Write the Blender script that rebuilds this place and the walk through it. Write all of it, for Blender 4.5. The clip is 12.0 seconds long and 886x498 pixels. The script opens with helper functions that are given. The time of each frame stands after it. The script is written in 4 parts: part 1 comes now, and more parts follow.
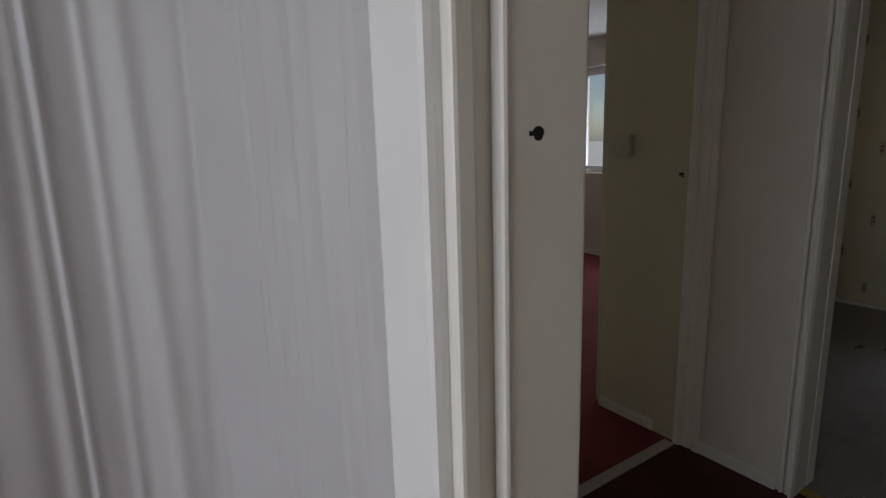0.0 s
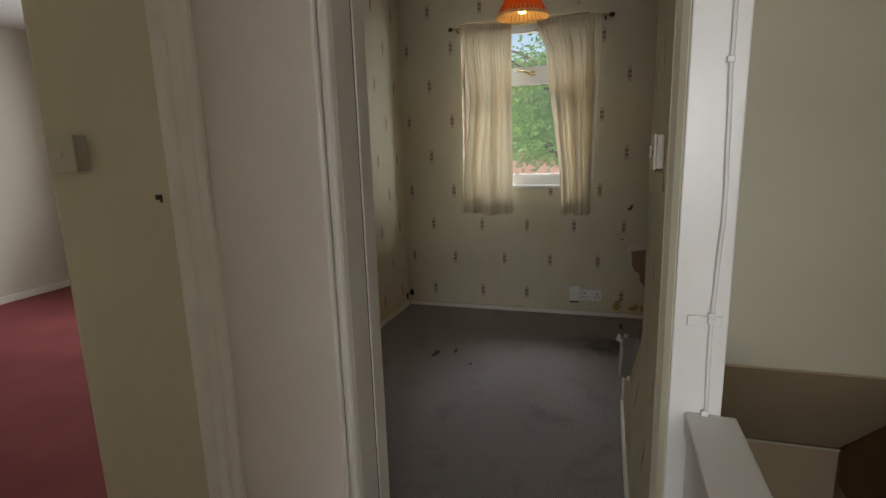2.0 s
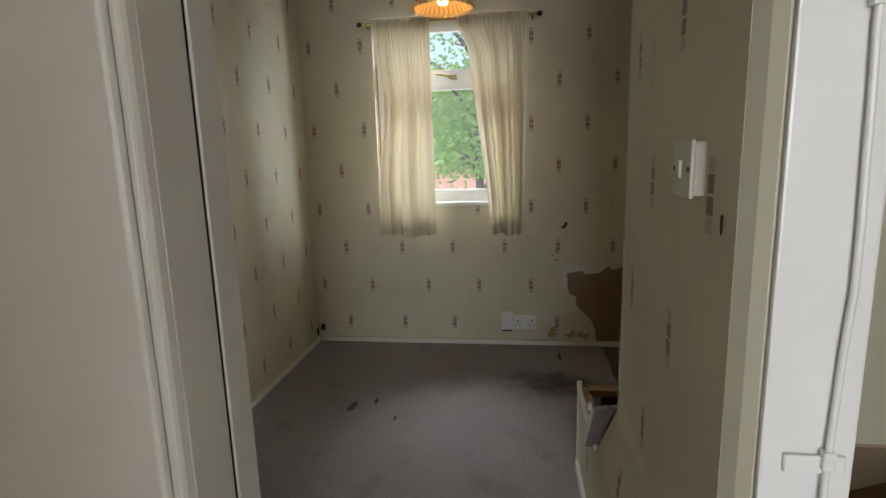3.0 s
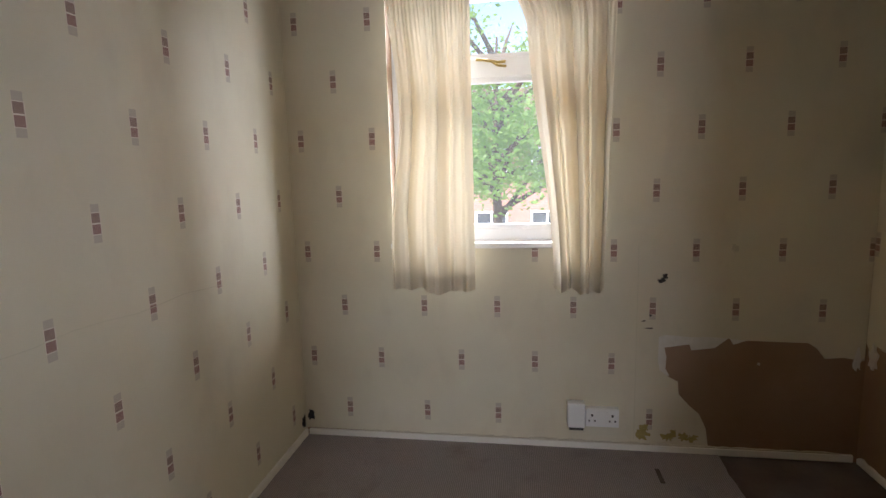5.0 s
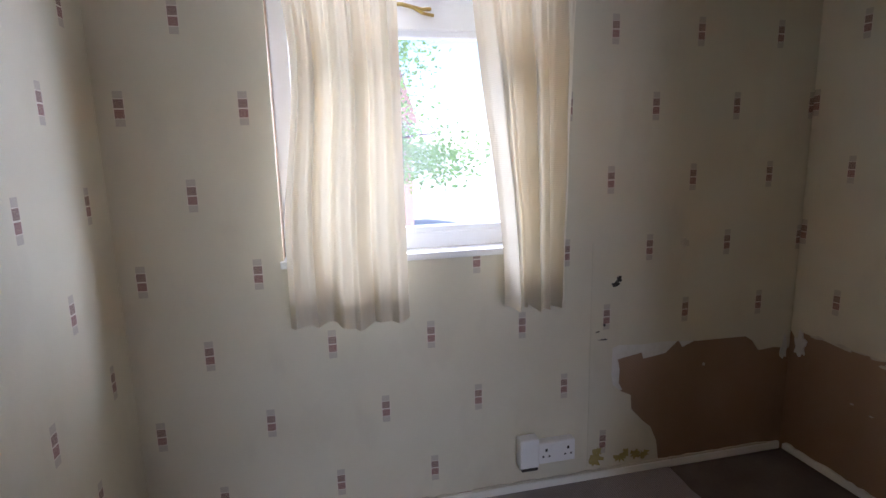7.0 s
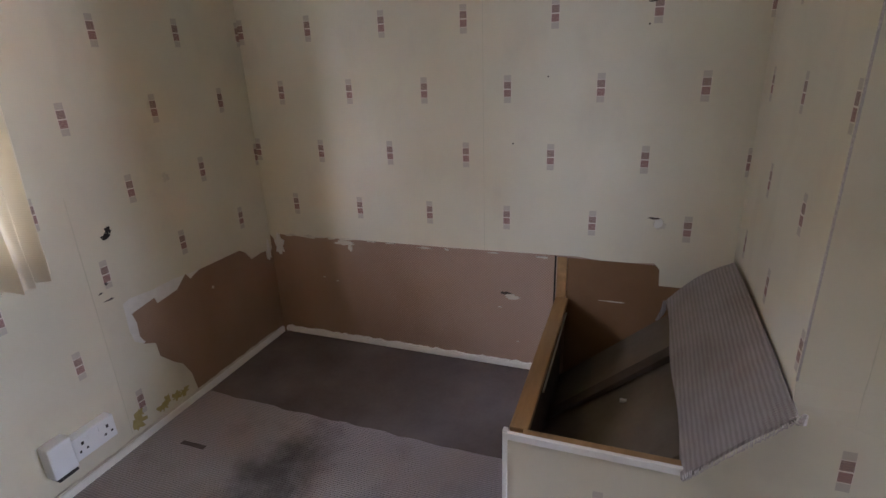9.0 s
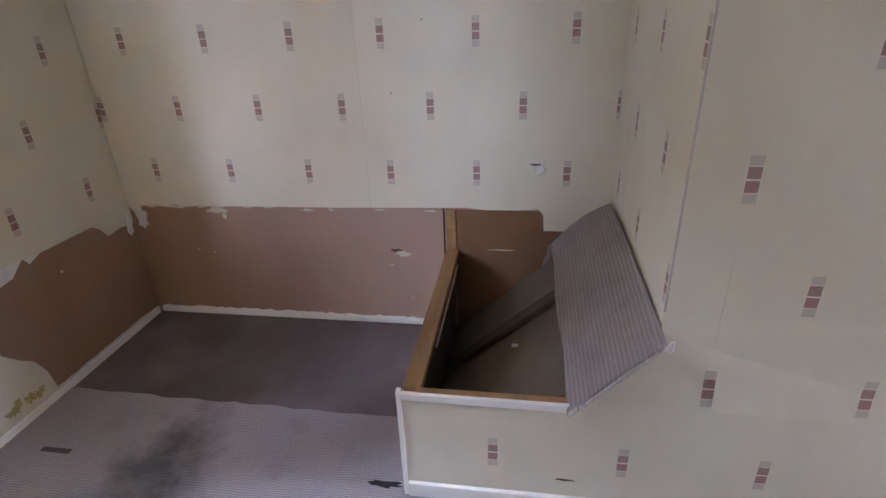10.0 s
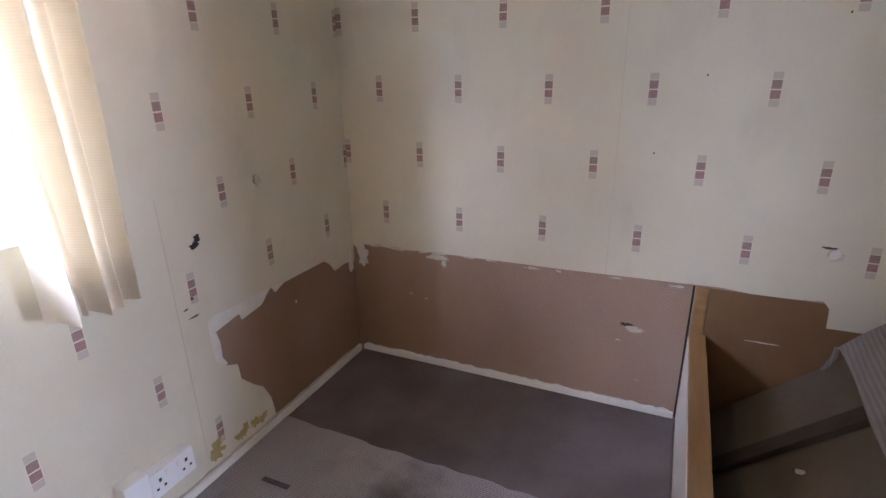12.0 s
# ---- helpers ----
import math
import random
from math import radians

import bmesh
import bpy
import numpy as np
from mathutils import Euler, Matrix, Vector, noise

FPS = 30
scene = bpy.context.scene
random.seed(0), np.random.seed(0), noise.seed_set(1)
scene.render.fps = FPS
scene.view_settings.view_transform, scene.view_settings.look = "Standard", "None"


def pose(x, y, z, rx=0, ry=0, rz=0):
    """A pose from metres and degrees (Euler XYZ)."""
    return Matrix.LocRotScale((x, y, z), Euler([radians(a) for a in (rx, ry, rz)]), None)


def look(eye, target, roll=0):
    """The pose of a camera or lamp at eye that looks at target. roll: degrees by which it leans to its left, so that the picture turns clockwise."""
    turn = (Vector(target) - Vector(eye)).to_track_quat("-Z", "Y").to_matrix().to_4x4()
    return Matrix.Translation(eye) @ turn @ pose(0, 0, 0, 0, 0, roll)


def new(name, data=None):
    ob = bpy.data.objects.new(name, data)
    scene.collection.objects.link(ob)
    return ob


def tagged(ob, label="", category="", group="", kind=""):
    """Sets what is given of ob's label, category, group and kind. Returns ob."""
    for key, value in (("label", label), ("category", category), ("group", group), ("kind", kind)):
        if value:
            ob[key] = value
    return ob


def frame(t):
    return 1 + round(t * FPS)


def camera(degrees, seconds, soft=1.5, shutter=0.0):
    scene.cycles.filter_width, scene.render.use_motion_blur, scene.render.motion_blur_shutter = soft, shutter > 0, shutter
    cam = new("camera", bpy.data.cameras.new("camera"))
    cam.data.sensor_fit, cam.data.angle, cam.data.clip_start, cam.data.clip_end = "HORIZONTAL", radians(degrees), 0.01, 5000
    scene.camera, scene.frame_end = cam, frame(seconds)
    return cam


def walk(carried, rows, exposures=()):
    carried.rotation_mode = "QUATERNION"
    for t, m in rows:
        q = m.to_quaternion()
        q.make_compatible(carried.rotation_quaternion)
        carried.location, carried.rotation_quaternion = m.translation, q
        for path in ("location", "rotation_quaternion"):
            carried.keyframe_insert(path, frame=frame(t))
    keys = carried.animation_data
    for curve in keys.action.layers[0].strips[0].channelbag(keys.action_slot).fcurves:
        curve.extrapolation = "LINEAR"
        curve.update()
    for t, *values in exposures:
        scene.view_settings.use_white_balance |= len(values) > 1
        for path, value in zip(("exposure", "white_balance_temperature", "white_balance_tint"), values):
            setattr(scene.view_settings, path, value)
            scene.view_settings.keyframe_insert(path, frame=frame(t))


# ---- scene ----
cam = camera(80.6, 12.0)
PATH = [
    (0, (2.713, 0.924, 1.231), (3.794, 2.561, 0.841), -1.8),
    (0.5, (2.957, 1.0, 1.249), (4.482, 2.225, 0.833), -1.7),
    (0.6, (2.995, 1.011, 1.243), (4.602, 2.134, 0.847), -1.9),
    (1, (3.147, 1.04, 1.233), (4.951, 1.747, 0.736), -1.8),
    (1.5, (3.38, 1.035, 1.246), (5.241, 1.636, 0.829), -1.9),
    (2, (3.57, 1.067, 1.199), (5.442, 1.653, 0.807), -1.7),
    (2.5, (3.802, 1.166, 1.204), (5.716, 1.585, 0.803), -1.6),
    (3, (4.018, 1.191, 1.2), (5.966, 1.468, 0.842), -1.7),
    (3.2, (4.133, 1.158, 1.194), (6.096, 1.429, 0.922), -1.7),
    (4.8, (4.873, 1.423, 1.214), (6.831, 1.689, 0.903), -1.8),
    (5, (4.987, 1.472, 1.206), (6.943, 1.773, 0.919), -1.5),
    (5.5, (5.198, 1.548, 1.213), (7.109, 2.009, 0.845), -1.3),
    (6, (5.344, 1.727, 1.228), (7.26, 2.148, 0.837), -1.2),
    (6.5, (5.452, 1.835, 1.223), (7.41, 1.953, 0.832), -1.4),
    (6.7, (5.504, 1.855, 1.221), (7.467, 1.758, 0.85), -1.6),
    (8.3, (5.677, 2.062, 1.206), (6.842, 0.517, 0.701), -0.9),
    (8.5, (5.653, 2.033, 1.235), (6.655, 0.401, 0.657), -2.2),
    (9, (5.63, 2.02, 1.248), (6.289, 0.263, 0.556), -2.2),
    (9.5, (5.6, 2.001, 1.232), (6.028, 0.211, 0.449), -2.0),
    (10, (5.591, 1.944, 1.221), (5.883, 0.161, 0.364), -2.2),
    (10.5, (5.579, 1.838, 1.248), (5.953, 0.041, 0.454), -2.3),
    (11, (5.633, 1.775, 1.247), (6.223, -0.001, 0.543), -2.1),
    (11.5, (5.817, 1.831, 1.262), (6.572, 0.11, 0.579), -1.7),
    (12, (5.98, 1.886, 1.222), (6.759, 0.173, 0.546), -1.2),
]
walk(cam, [(t, look(eye, target, roll)) for t, eye, target, roll in PATH],
     [(0, -1.2, 6350, 11), (0.3, -0.8, 6350, 9), (0.5, -0.65, 6600, 11), (1.0, -0.3, 6900, 14), (1.5, -0.1, 7000, 12), (2.5, 0.35, 7000, 9), (3.2, 0.8, 6500, 9), (4.8, 1.15, 6450, 19), (5.5, 1.15, 6200, 19), (6.5, 1.15, 5650, 22), (8.5, 1.3, 5500, 24), (9, 1.9, 5600, 24), (9.5, 2.15, 5250, 26), (10, 2.5, 5250, 26), (11, 2.65, 5600, 25), (12, 2.45, 5400, 28)])

# ---- light ----
world = bpy.data.worlds.new("world")
scene.world = world
world.use_nodes = True
wn = world.node_tree
sky = wn.nodes.new("ShaderNodeTexSky")
sky.sky_type, sky.sun_disc = "NISHITA", False
sky.sun_elevation, sky.sun_rotation = radians(48), radians(-60)
wn.links.new(sky.outputs[0], wn.nodes["Background"].inputs[0])
wn.nodes["Background"].inputs[1].default_value = 0.15


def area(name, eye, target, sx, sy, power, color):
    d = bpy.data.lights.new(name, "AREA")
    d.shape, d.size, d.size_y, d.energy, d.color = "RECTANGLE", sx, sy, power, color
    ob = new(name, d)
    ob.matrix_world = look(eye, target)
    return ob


sun_d = bpy.data.lights.new("sun", "SUN")
sun_d.energy, sun_d.angle, sun_d.color = 5.0, radians(0.5), (1.0, 0.95, 0.86)
sun = new("sun", sun_d)
sun.matrix_world = look((-4, 3, 6), (0, 0, 0))
# area lamps standing in for skylight; the three window ones hang outside, unseen
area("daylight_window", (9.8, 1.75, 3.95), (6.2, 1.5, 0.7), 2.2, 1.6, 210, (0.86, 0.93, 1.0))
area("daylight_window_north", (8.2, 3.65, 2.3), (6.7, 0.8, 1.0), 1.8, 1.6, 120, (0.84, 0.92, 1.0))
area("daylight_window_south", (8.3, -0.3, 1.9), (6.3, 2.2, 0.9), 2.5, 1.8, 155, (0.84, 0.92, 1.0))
# hidden behind the north curtain to make its cloth glow
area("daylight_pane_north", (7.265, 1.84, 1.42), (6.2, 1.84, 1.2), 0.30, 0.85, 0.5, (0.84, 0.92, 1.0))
# added fill for light assumed to rise from the hall; no window there
area("hall_fill", (4.5, 0.6, -1.6), (5.6, 0.1, -0.3), 0.5, 0.8, 5.0, (1.0, 0.93, 0.82))
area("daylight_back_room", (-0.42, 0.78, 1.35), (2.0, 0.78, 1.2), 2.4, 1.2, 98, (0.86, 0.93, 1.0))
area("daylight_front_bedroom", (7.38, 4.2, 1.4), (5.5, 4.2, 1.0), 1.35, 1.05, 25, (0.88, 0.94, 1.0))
# added at an assumed opening of the side room, never in view
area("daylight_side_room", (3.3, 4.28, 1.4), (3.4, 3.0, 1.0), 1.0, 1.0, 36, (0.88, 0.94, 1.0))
bulb_d = bpy.data.lights.new("bulb_light", "POINT")
bulb_d.energy, bulb_d.color, bulb_d.shadow_soft_size = 3.2, (1.0, 0.55, 0.20), 0.03
bulb_light = new("bulb_light", bulb_d)
bulb_light.location = (6.6, 1.52, 1.93)


# ---- node helpers ----
class Mat:
    """A small wrapper that builds a node material."""

    def __init__(self, name, rough=0.8, metallic=0.0):
        self.m = bpy.data.materials.new(name)
        self.m.use_nodes = True
        self.t = self.m.node_tree
        self.b = self.t.nodes["Principled BSDF"]
        self.b.inputs["Roughness"].default_value = rough
        self.b.inputs["Metallic"].default_value = metallic
        g = self.t.nodes.new("ShaderNodeNewGeometry")
        self.pos = g.outputs["Position"]
        s = self.t.nodes.new("ShaderNodeSeparateXYZ")
        self.t.links.new(self.pos, s.inputs[0])
        self.x, self.y, self.z = s.outputs

    def link(self, v, sock):
        if isinstance(v, bpy.types.NodeSocket):
            self.t.links.new(v, sock)
        elif isinstance(v, tuple) and len(v) == 3:
            sock.default_value = (*v, 1) if len(sock.default_value) == 4 else v
        else:
            sock.default_value = v

    def f(self, op, a, b=0.0, c=0.0):
        n = self.t.nodes.new("ShaderNodeMath")
        n.operation = op
        for v, s in zip((a, b, c), n.inputs):
            self.link(v, s)
        return n.outputs[0]

    def noise(self, scale, detail=4.0, stretch=(1, 1, 1), offset=0.0):
        mp = self.t.nodes.new("ShaderNodeMapping")
        mp.inputs["Scale"].default_value = stretch
        mp.inputs["Location"].default_value = (offset, offset, offset)
        self.t.links.new(self.pos, mp.inputs[0])
        n = self.t.nodes.new("ShaderNodeTexNoise")
        n.inputs["Scale"].default_value, n.inputs["Detail"].default_value = scale, detail
        self.t.links.new(mp.outputs[0], n.inputs["Vector"])
        return n.outputs[0]

    def ramp(self, v, lo, hi):
        n = self.t.nodes.new("ShaderNodeMapRange")
        n.inputs["From Min"].default_value, n.inputs["From Max"].default_value = lo, hi
        self.link(v, n.inputs["Value"])
        return n.outputs["Result"]

    def mix(self, fac, a, b):
        n = self.t.nodes.new("ShaderNodeMix")
        n.data_type = "RGBA"
        self.link(fac, n.inputs[0])
        self.link(a, n.inputs[6])
        self.link(b, n.inputs[7])
        return n.outputs[2]

    def bump(self, h, strength=0.3, dist=0.002):
        n = self.t.nodes.new("ShaderNodeBump")
        n.inputs["Strength"].default_value, n.inputs["Distance"].default_value = strength, dist
        self.link(h, n.inputs["Height"])
        self.t.links.new(n.outputs[0], self.b.inputs["Normal"])

    def color(self, c):
        self.link(c, self.b.inputs["Base Color"])
        return self.m


def varied(name, a, b, scale=6.0, rough=0.8, metallic=0.0, bump=0.15, fine=150.0, dist=0.001, stretch=(1, 1, 1)):
    """A material of two near tones in patches, with a fine grain."""
    M = Mat(name, rough, metallic)
    n1 = M.noise(scale, 5.0, stretch)
    n2 = M.noise(fine, 3.0, stretch, 3.0)
    k = M.f("ADD", M.f("MULTIPLY", M.ramp(n1, 0.3, 0.7), 0.7), M.f("MULTIPLY", n2, 0.3))
    M.bump(M.f("ADD", n2, M.f("MULTIPLY", n1, 2.0)), bump, dist)
    return M.color(M.mix(k, a, b))


def wallpaper(name, axis, u0, z0, pitch=0.32, row=0.2432, seam=0.0, jump=0.0):
    """Cream vinyl paper with small stacks of four printed squares, every second row shifted by half a pitch."""
    M = Mat(name, 0.62)
    u = {"x": M.x, "y": M.y}[axis]
    if jump:
        u = M.f("SUBTRACT", u, M.f("MULTIPLY", M.f("GREATER_THAN", u, seam), jump))
    rz = M.f("DIVIDE", M.f("SUBTRACT", M.z, z0), row)
    j = M.f("FLOOR", M.f("ADD", rz, 0.5))
    dz = M.f("MULTIPLY", M.f("SUBTRACT", rz, j), row)
    odd = M.f("ABSOLUTE", M.f("MODULO", j, 2.0))
    cu = M.f("SUBTRACT", M.f("DIVIDE", M.f("SUBTRACT", u, u0), pitch), M.f("MULTIPLY", odd, 0.5))
    ci = M.f("FLOOR", M.f("ADD", cu, 0.5))
    du = M.f("MULTIPLY", M.f("SUBTRACT", cu, ci), pitch)
    inx = M.f("LESS_THAN", M.f("ABSOLUTE", du), 0.0125)
    adz = M.f("ABSOLUTE", dz)
    dark = M.f("MULTIPLY", inx, M.f("MULTIPLY", M.f("LESS_THAN", adz, 0.0255), M.f("GREATER_THAN", adz, 0.0018)))
    pale = M.f("MULTIPLY", inx, M.f("MULTIPLY", M.f("LESS_THAN", adz, 0.047), M.f("GREATER_THAN", adz, 0.0275)))
    line = M.f("MULTIPLY", M.f("LESS_THAN", M.f("ABSOLUTE", du), 0.0145), M.f("LESS_THAN", adz, 0.0275))
    hatch = M.f("ADD", 0.55, M.f("MULTIPLY", 0.35, M.f("GREATER_THAN", M.noise(900, 1.0, (1, 1, 3)), 0.42)))
    n1 = M.noise(2.2, 4.0)
    n2 = M.noise(260, 3.0, (1, 1, 0.4), 5.0)
    n3 = M.noise(7, 4.0, (1, 1, 0.5), 9.0)
    base = M.mix(M.ramp(n1, 0.3, 0.7), (0.625, 0.573, 0.428), (0.705, 0.656, 0.508))
    base = M.mix(M.f("MULTIPLY", M.ramp(n3, 0.55, 0.8), 0.3), base, (0.46, 0.40, 0.30))
    red = M.mix(M.f("GREATER_THAN", dz, 0.0), (0.235, 0.085, 0.07), (0.20, 0.10, 0.075))
    c = M.mix(line, base, (0.74, 0.66, 0.55))
    c = M.mix(M.f("MULTIPLY", pale, M.f("MULTIPLY", hatch, 0.8)), c, (0.42, 0.36, 0.30))
    c = M.mix(M.f("MULTIPLY", dark, hatch), c, red)
    M.bump(M.f("ADD", n2, M.f("MULTIPLY", n1, 3.0)), 0.12, 0.0012)
    return M.color(c)


# ---- materials ----
m_paper_e = wallpaper("wallpaper east", "y", 0.299, 0.143, 0.3205, 0.2432, 1.975, 0.045)
m_paper_s = wallpaper("wallpaper south", "x", 5.437, 0.6575, 0.3175, 0.2365)
m_paper_n = wallpaper("wallpaper north", "x", 5.941, 0.868, 0.322, 0.2395)
m_paper_w = wallpaper("wallpaper west", "x", 5.167, 0.42, 0.318, 0.2405)
m_paper_p = wallpaper("wallpaper partition", "y", 0.252, 0.66, 0.33, 0.2405)
m_stair = varied("nicotine brown old paint", (0.42, 0.32, 0.20), (0.48, 0.37, 0.24), 3.0, 0.7)
m_plain = varied("old white distemper", (0.58, 0.55, 0.47), (0.64, 0.60, 0.52), 3.0, 0.75)
m_pink = varied("pale pinkish vinyl paper", (0.68, 0.62, 0.57), (0.73, 0.67, 0.62), 5.0, 0.6, bump=0.35, fine=500)
m_landing = varied("old cream emulsion", (0.59, 0.55, 0.42), (0.65, 0.61, 0.475), 3.0, 0.6)
m_ceiling = varied("white ceiling paint", (0.74, 0.74, 0.74), (0.8, 0.8, 0.8), 3.0, 0.9)
m_gloss = varied("white gloss paint", (0.74, 0.73, 0.71), (0.80, 0.79, 0.77), 9.0, 0.3, bump=0.2, fine=60)
m_gloss_old = varied("yellowed gloss paint", (0.76, 0.735, 0.67), (0.82, 0.80, 0.74), 9.0, 0.35, bump=0.2, fine=60)
m_plastic_old = varied("aged cream plastic", (0.54, 0.51, 0.43), (0.60, 0.57, 0.48), 9.0, 0.4, bump=0.0)
m_plastic = varied("white plastic", (0.78, 0.78, 0.76), (0.82, 0.82, 0.80), 9.0, 0.35, bump=0.0)
m_upvc = varied("white window plastic", (0.80, 0.81, 0.82), (0.84, 0.85, 0.86), 5.0, 0.3, bump=0.0)
m_black = varied("dark metal", (0.03, 0.028, 0.025), (0.06, 0.05, 0.04), 30, 0.5, 0.6)
m_brass = varied("tarnished brass", (0.42, 0.30, 0.10), (0.55, 0.42, 0.16), 40, 0.35, 0.9)
m_wood = varied("varnished pine", (0.22, 0.118, 0.040), (0.38, 0.22, 0.085), 11, 0.55, stretch=(3, 0.4, 3), fine=120)
m_joistwood = varied("dull brown fibreboard", (0.15, 0.078, 0.030), (0.22, 0.118, 0.048), 5, 0.8, fine=200)
# dark brown: painted shade in the stair box, also real nicks and tears
m_shade_nick = varied("dark brown of shade and nicks", (0.045, 0.033, 0.024), (0.085, 0.062, 0.044), 14, 0.9)
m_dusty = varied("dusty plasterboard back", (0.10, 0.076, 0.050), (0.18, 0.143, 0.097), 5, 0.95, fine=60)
m_torn = varied("torn paper backing", (0.50, 0.45, 0.34), (0.64, 0.59, 0.48), 20, 0.9)
m_red = varied("worn crimson carpet", (0.17, 0.030, 0.034), (0.25, 0.055, 0.055), 2.2, 1.0, bump=0.8, fine=400, dist=0.004)
m_red_dark = varied("dirty dark maroon carpet", (0.045, 0.014, 0.012), (0.10, 0.030, 0.026), 3.5, 1.0, bump=0.8, fine=400, dist=0.004)
m_lampred = Mat("red pleated lampshade", 0.8)
m_stripe = Mat("striped dado paper", 0.7)
m_brick = Mat("red brick", 0.9)
m_tile = varied("brown roof tile", (0.14, 0.08, 0.06), (0.2, 0.12, 0.09), 6, 0.9)
m_leaf = Mat("leaves", 0.5)
m_bark = varied("bark", (0.08, 0.06, 0.045), (0.13, 0.1, 0.075), 10, 0.95, bump=0.8, fine=40, dist=0.02)
m_grass = varied("pale concrete drive", (0.40, 0.39, 0.36), (0.48, 0.47, 0.44), 3, 1.0, bump=0.6, fine=60, dist=0.02)
m_hole = varied("unlit hollow", (0.01, 0.01, 0.01), (0.02, 0.018, 0.016), 5, 1.0)


def carpet_grey():
    M = Mat("grey ribbed carpet", 1.0)
    w = M.f("SINE", M.f("ADD", M.f("MULTIPLY", M.y, 2 * math.pi / 0.0075), M.f("MULTIPLY", M.noise(14.0, 3.0, (1, 1, 1), 4.0), 14.0)))
    wx = M.f("SINE", M.f("MULTIPLY", M.x, 2 * math.pi / 0.011))
    n1, n2, n3 = M.noise(1.3, 5.0), M.noise(420, 2.0), M.noise(5.0, 5.0, (1, 1, 1), 7.0)
    rib = M.ramp(w, -0.7, 0.9)
    c = M.mix(rib, (0.285, 0.253, 0.252), (0.42, 0.382, 0.386))
    c = M.mix(M.f("MULTIPLY", M.ramp(n1, 0.35, 0.7), 0.3), c, (0.26, 0.235, 0.24))
    c = M.mix(M.f("MULTIPLY", M.ramp(n3, 0.56, 0.72), 0.4), c, (0.15, 0.128, 0.12))
    # a damp stain by the window wall
    dx, dy = M.f("SUBTRACT", M.x, 6.62), M.f("SUBTRACT", M.y, 0.98)
    r = M.f("SQRT", M.f("ADD", M.f("MULTIPLY", M.f("MULTIPLY", dx, dx), 2.5), M.f("MULTIPLY", dy, dy)))
    r = M.f("ADD", r, M.f("MULTIPLY", M.f("SUBTRACT", M.noise(9.0, 5.0, (1, 1, 1), 2.0), 0.5), 0.5))
    c = M.mix(M.f("MULTIPLY", M.ramp(r, 0.30, 0.06), 0.7), c, (0.035, 0.03, 0.03))
    M.bump(M.f("ADD", M.f("ADD", w, M.f("MULTIPLY", wx, 0.4)), M.f("MULTIPLY", n2, 1.5)), 0.7, 0.002)
    return M.color(c)


m_carpet = carpet_grey()
m_under = varied("dark felt floor backing", (0.085, 0.067, 0.058), (0.185, 0.152, 0.145), 4.0, 0.95, bump=0.4, fine=90)


def flap_carpet():
    M = Mat("ribbed carpet offcut", 1.0)
    w = M.f("SINE", M.f("ADD", M.f("MULTIPLY", M.x, 2 * math.pi / 0.0085), M.f("MULTIPLY", M.noise(40.0), 3.0)))
    wx = M.f("SINE", M.f("MULTIPLY", M.y, 2 * math.pi / 0.0065))
    c = M.mix(M.ramp(M.f("ADD", w, M.f("MULTIPLY", wx, 0.4)), -0.9, 0.9), (0.27, 0.235, 0.213), (0.345, 0.306, 0.284))
    c = M.mix(M.f("MULTIPLY", M.ramp(M.noise(9, 4), 0.4, 0.7), 0.3), c, (0.16, 0.13, 0.11))
    M.bump(M.f("ADD", w, wx), 0.6, 0.002)
    return M.color(c)


m_flap = flap_carpet()


def hardboard():
    M = Mat("brown hardboard", 0.6)
    # woven back of the board: a fine grid of dimples
    a = M.f("SINE", M.f("MULTIPLY", M.f("ADD", M.x, M.y), 2 * math.pi / 0.012))
    b = M.f("SINE", M.f("MULTIPLY", M.z, 2 * math.pi / 0.011))
    g = M.f("MULTIPLY", a, b)
    n1, n2 = M.noise(3.0, 5.0, (1, 1, 0.6)), M.noise(300, 2.0)
    c = M.mix(M.ramp(n1, 0.3, 0.7), (0.265, 0.158, 0.088), (0.345, 0.228, 0.148))
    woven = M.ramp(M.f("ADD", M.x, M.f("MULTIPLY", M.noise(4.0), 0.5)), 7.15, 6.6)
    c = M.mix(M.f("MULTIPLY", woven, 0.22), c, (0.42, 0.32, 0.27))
    c = M.mix(M.f("MULTIPLY", M.f("MULTIPLY", M.ramp(g, 0.1, 0.6), woven), 0.5), c, (0.54, 0.40, 0.33))
    M.bump(M.f("ADD", g, n2), 0.3, 0.001)
    return M.color(c)


m_board = hardboard()


def curtain_cloth():
    M = Mat("cream curtain cloth", 0.9)
    n1 = M.noise(4, 3)
    w = M.f("SINE", M.f("MULTIPLY", M.z, 2 * math.pi / 0.006))
    c = M.mix(M.ramp(n1, 0.3, 0.7), (0.75, 0.675, 0.52), (0.81, 0.745, 0.60))
    M.color(c)
    M.bump(w, 0.25, 0.0008)
    tr = M.t.nodes.new("ShaderNodeBsdfTranslucent")
    tr.inputs[0].default_value = (0.75, 0.64, 0.45, 1)
    mx = M.t.nodes.new("ShaderNodeMixShader")
    mx.inputs[0].default_value = 0.19
    M.t.links.new(M.b.outputs[0], mx.inputs[1])
    M.t.links.new(tr.outputs[0], mx.inputs[2])
    M.t.links.new(mx.outputs[0], M.t.nodes["Material Output"].inputs[0])
    return M.m


m_curtain = curtain_cloth()


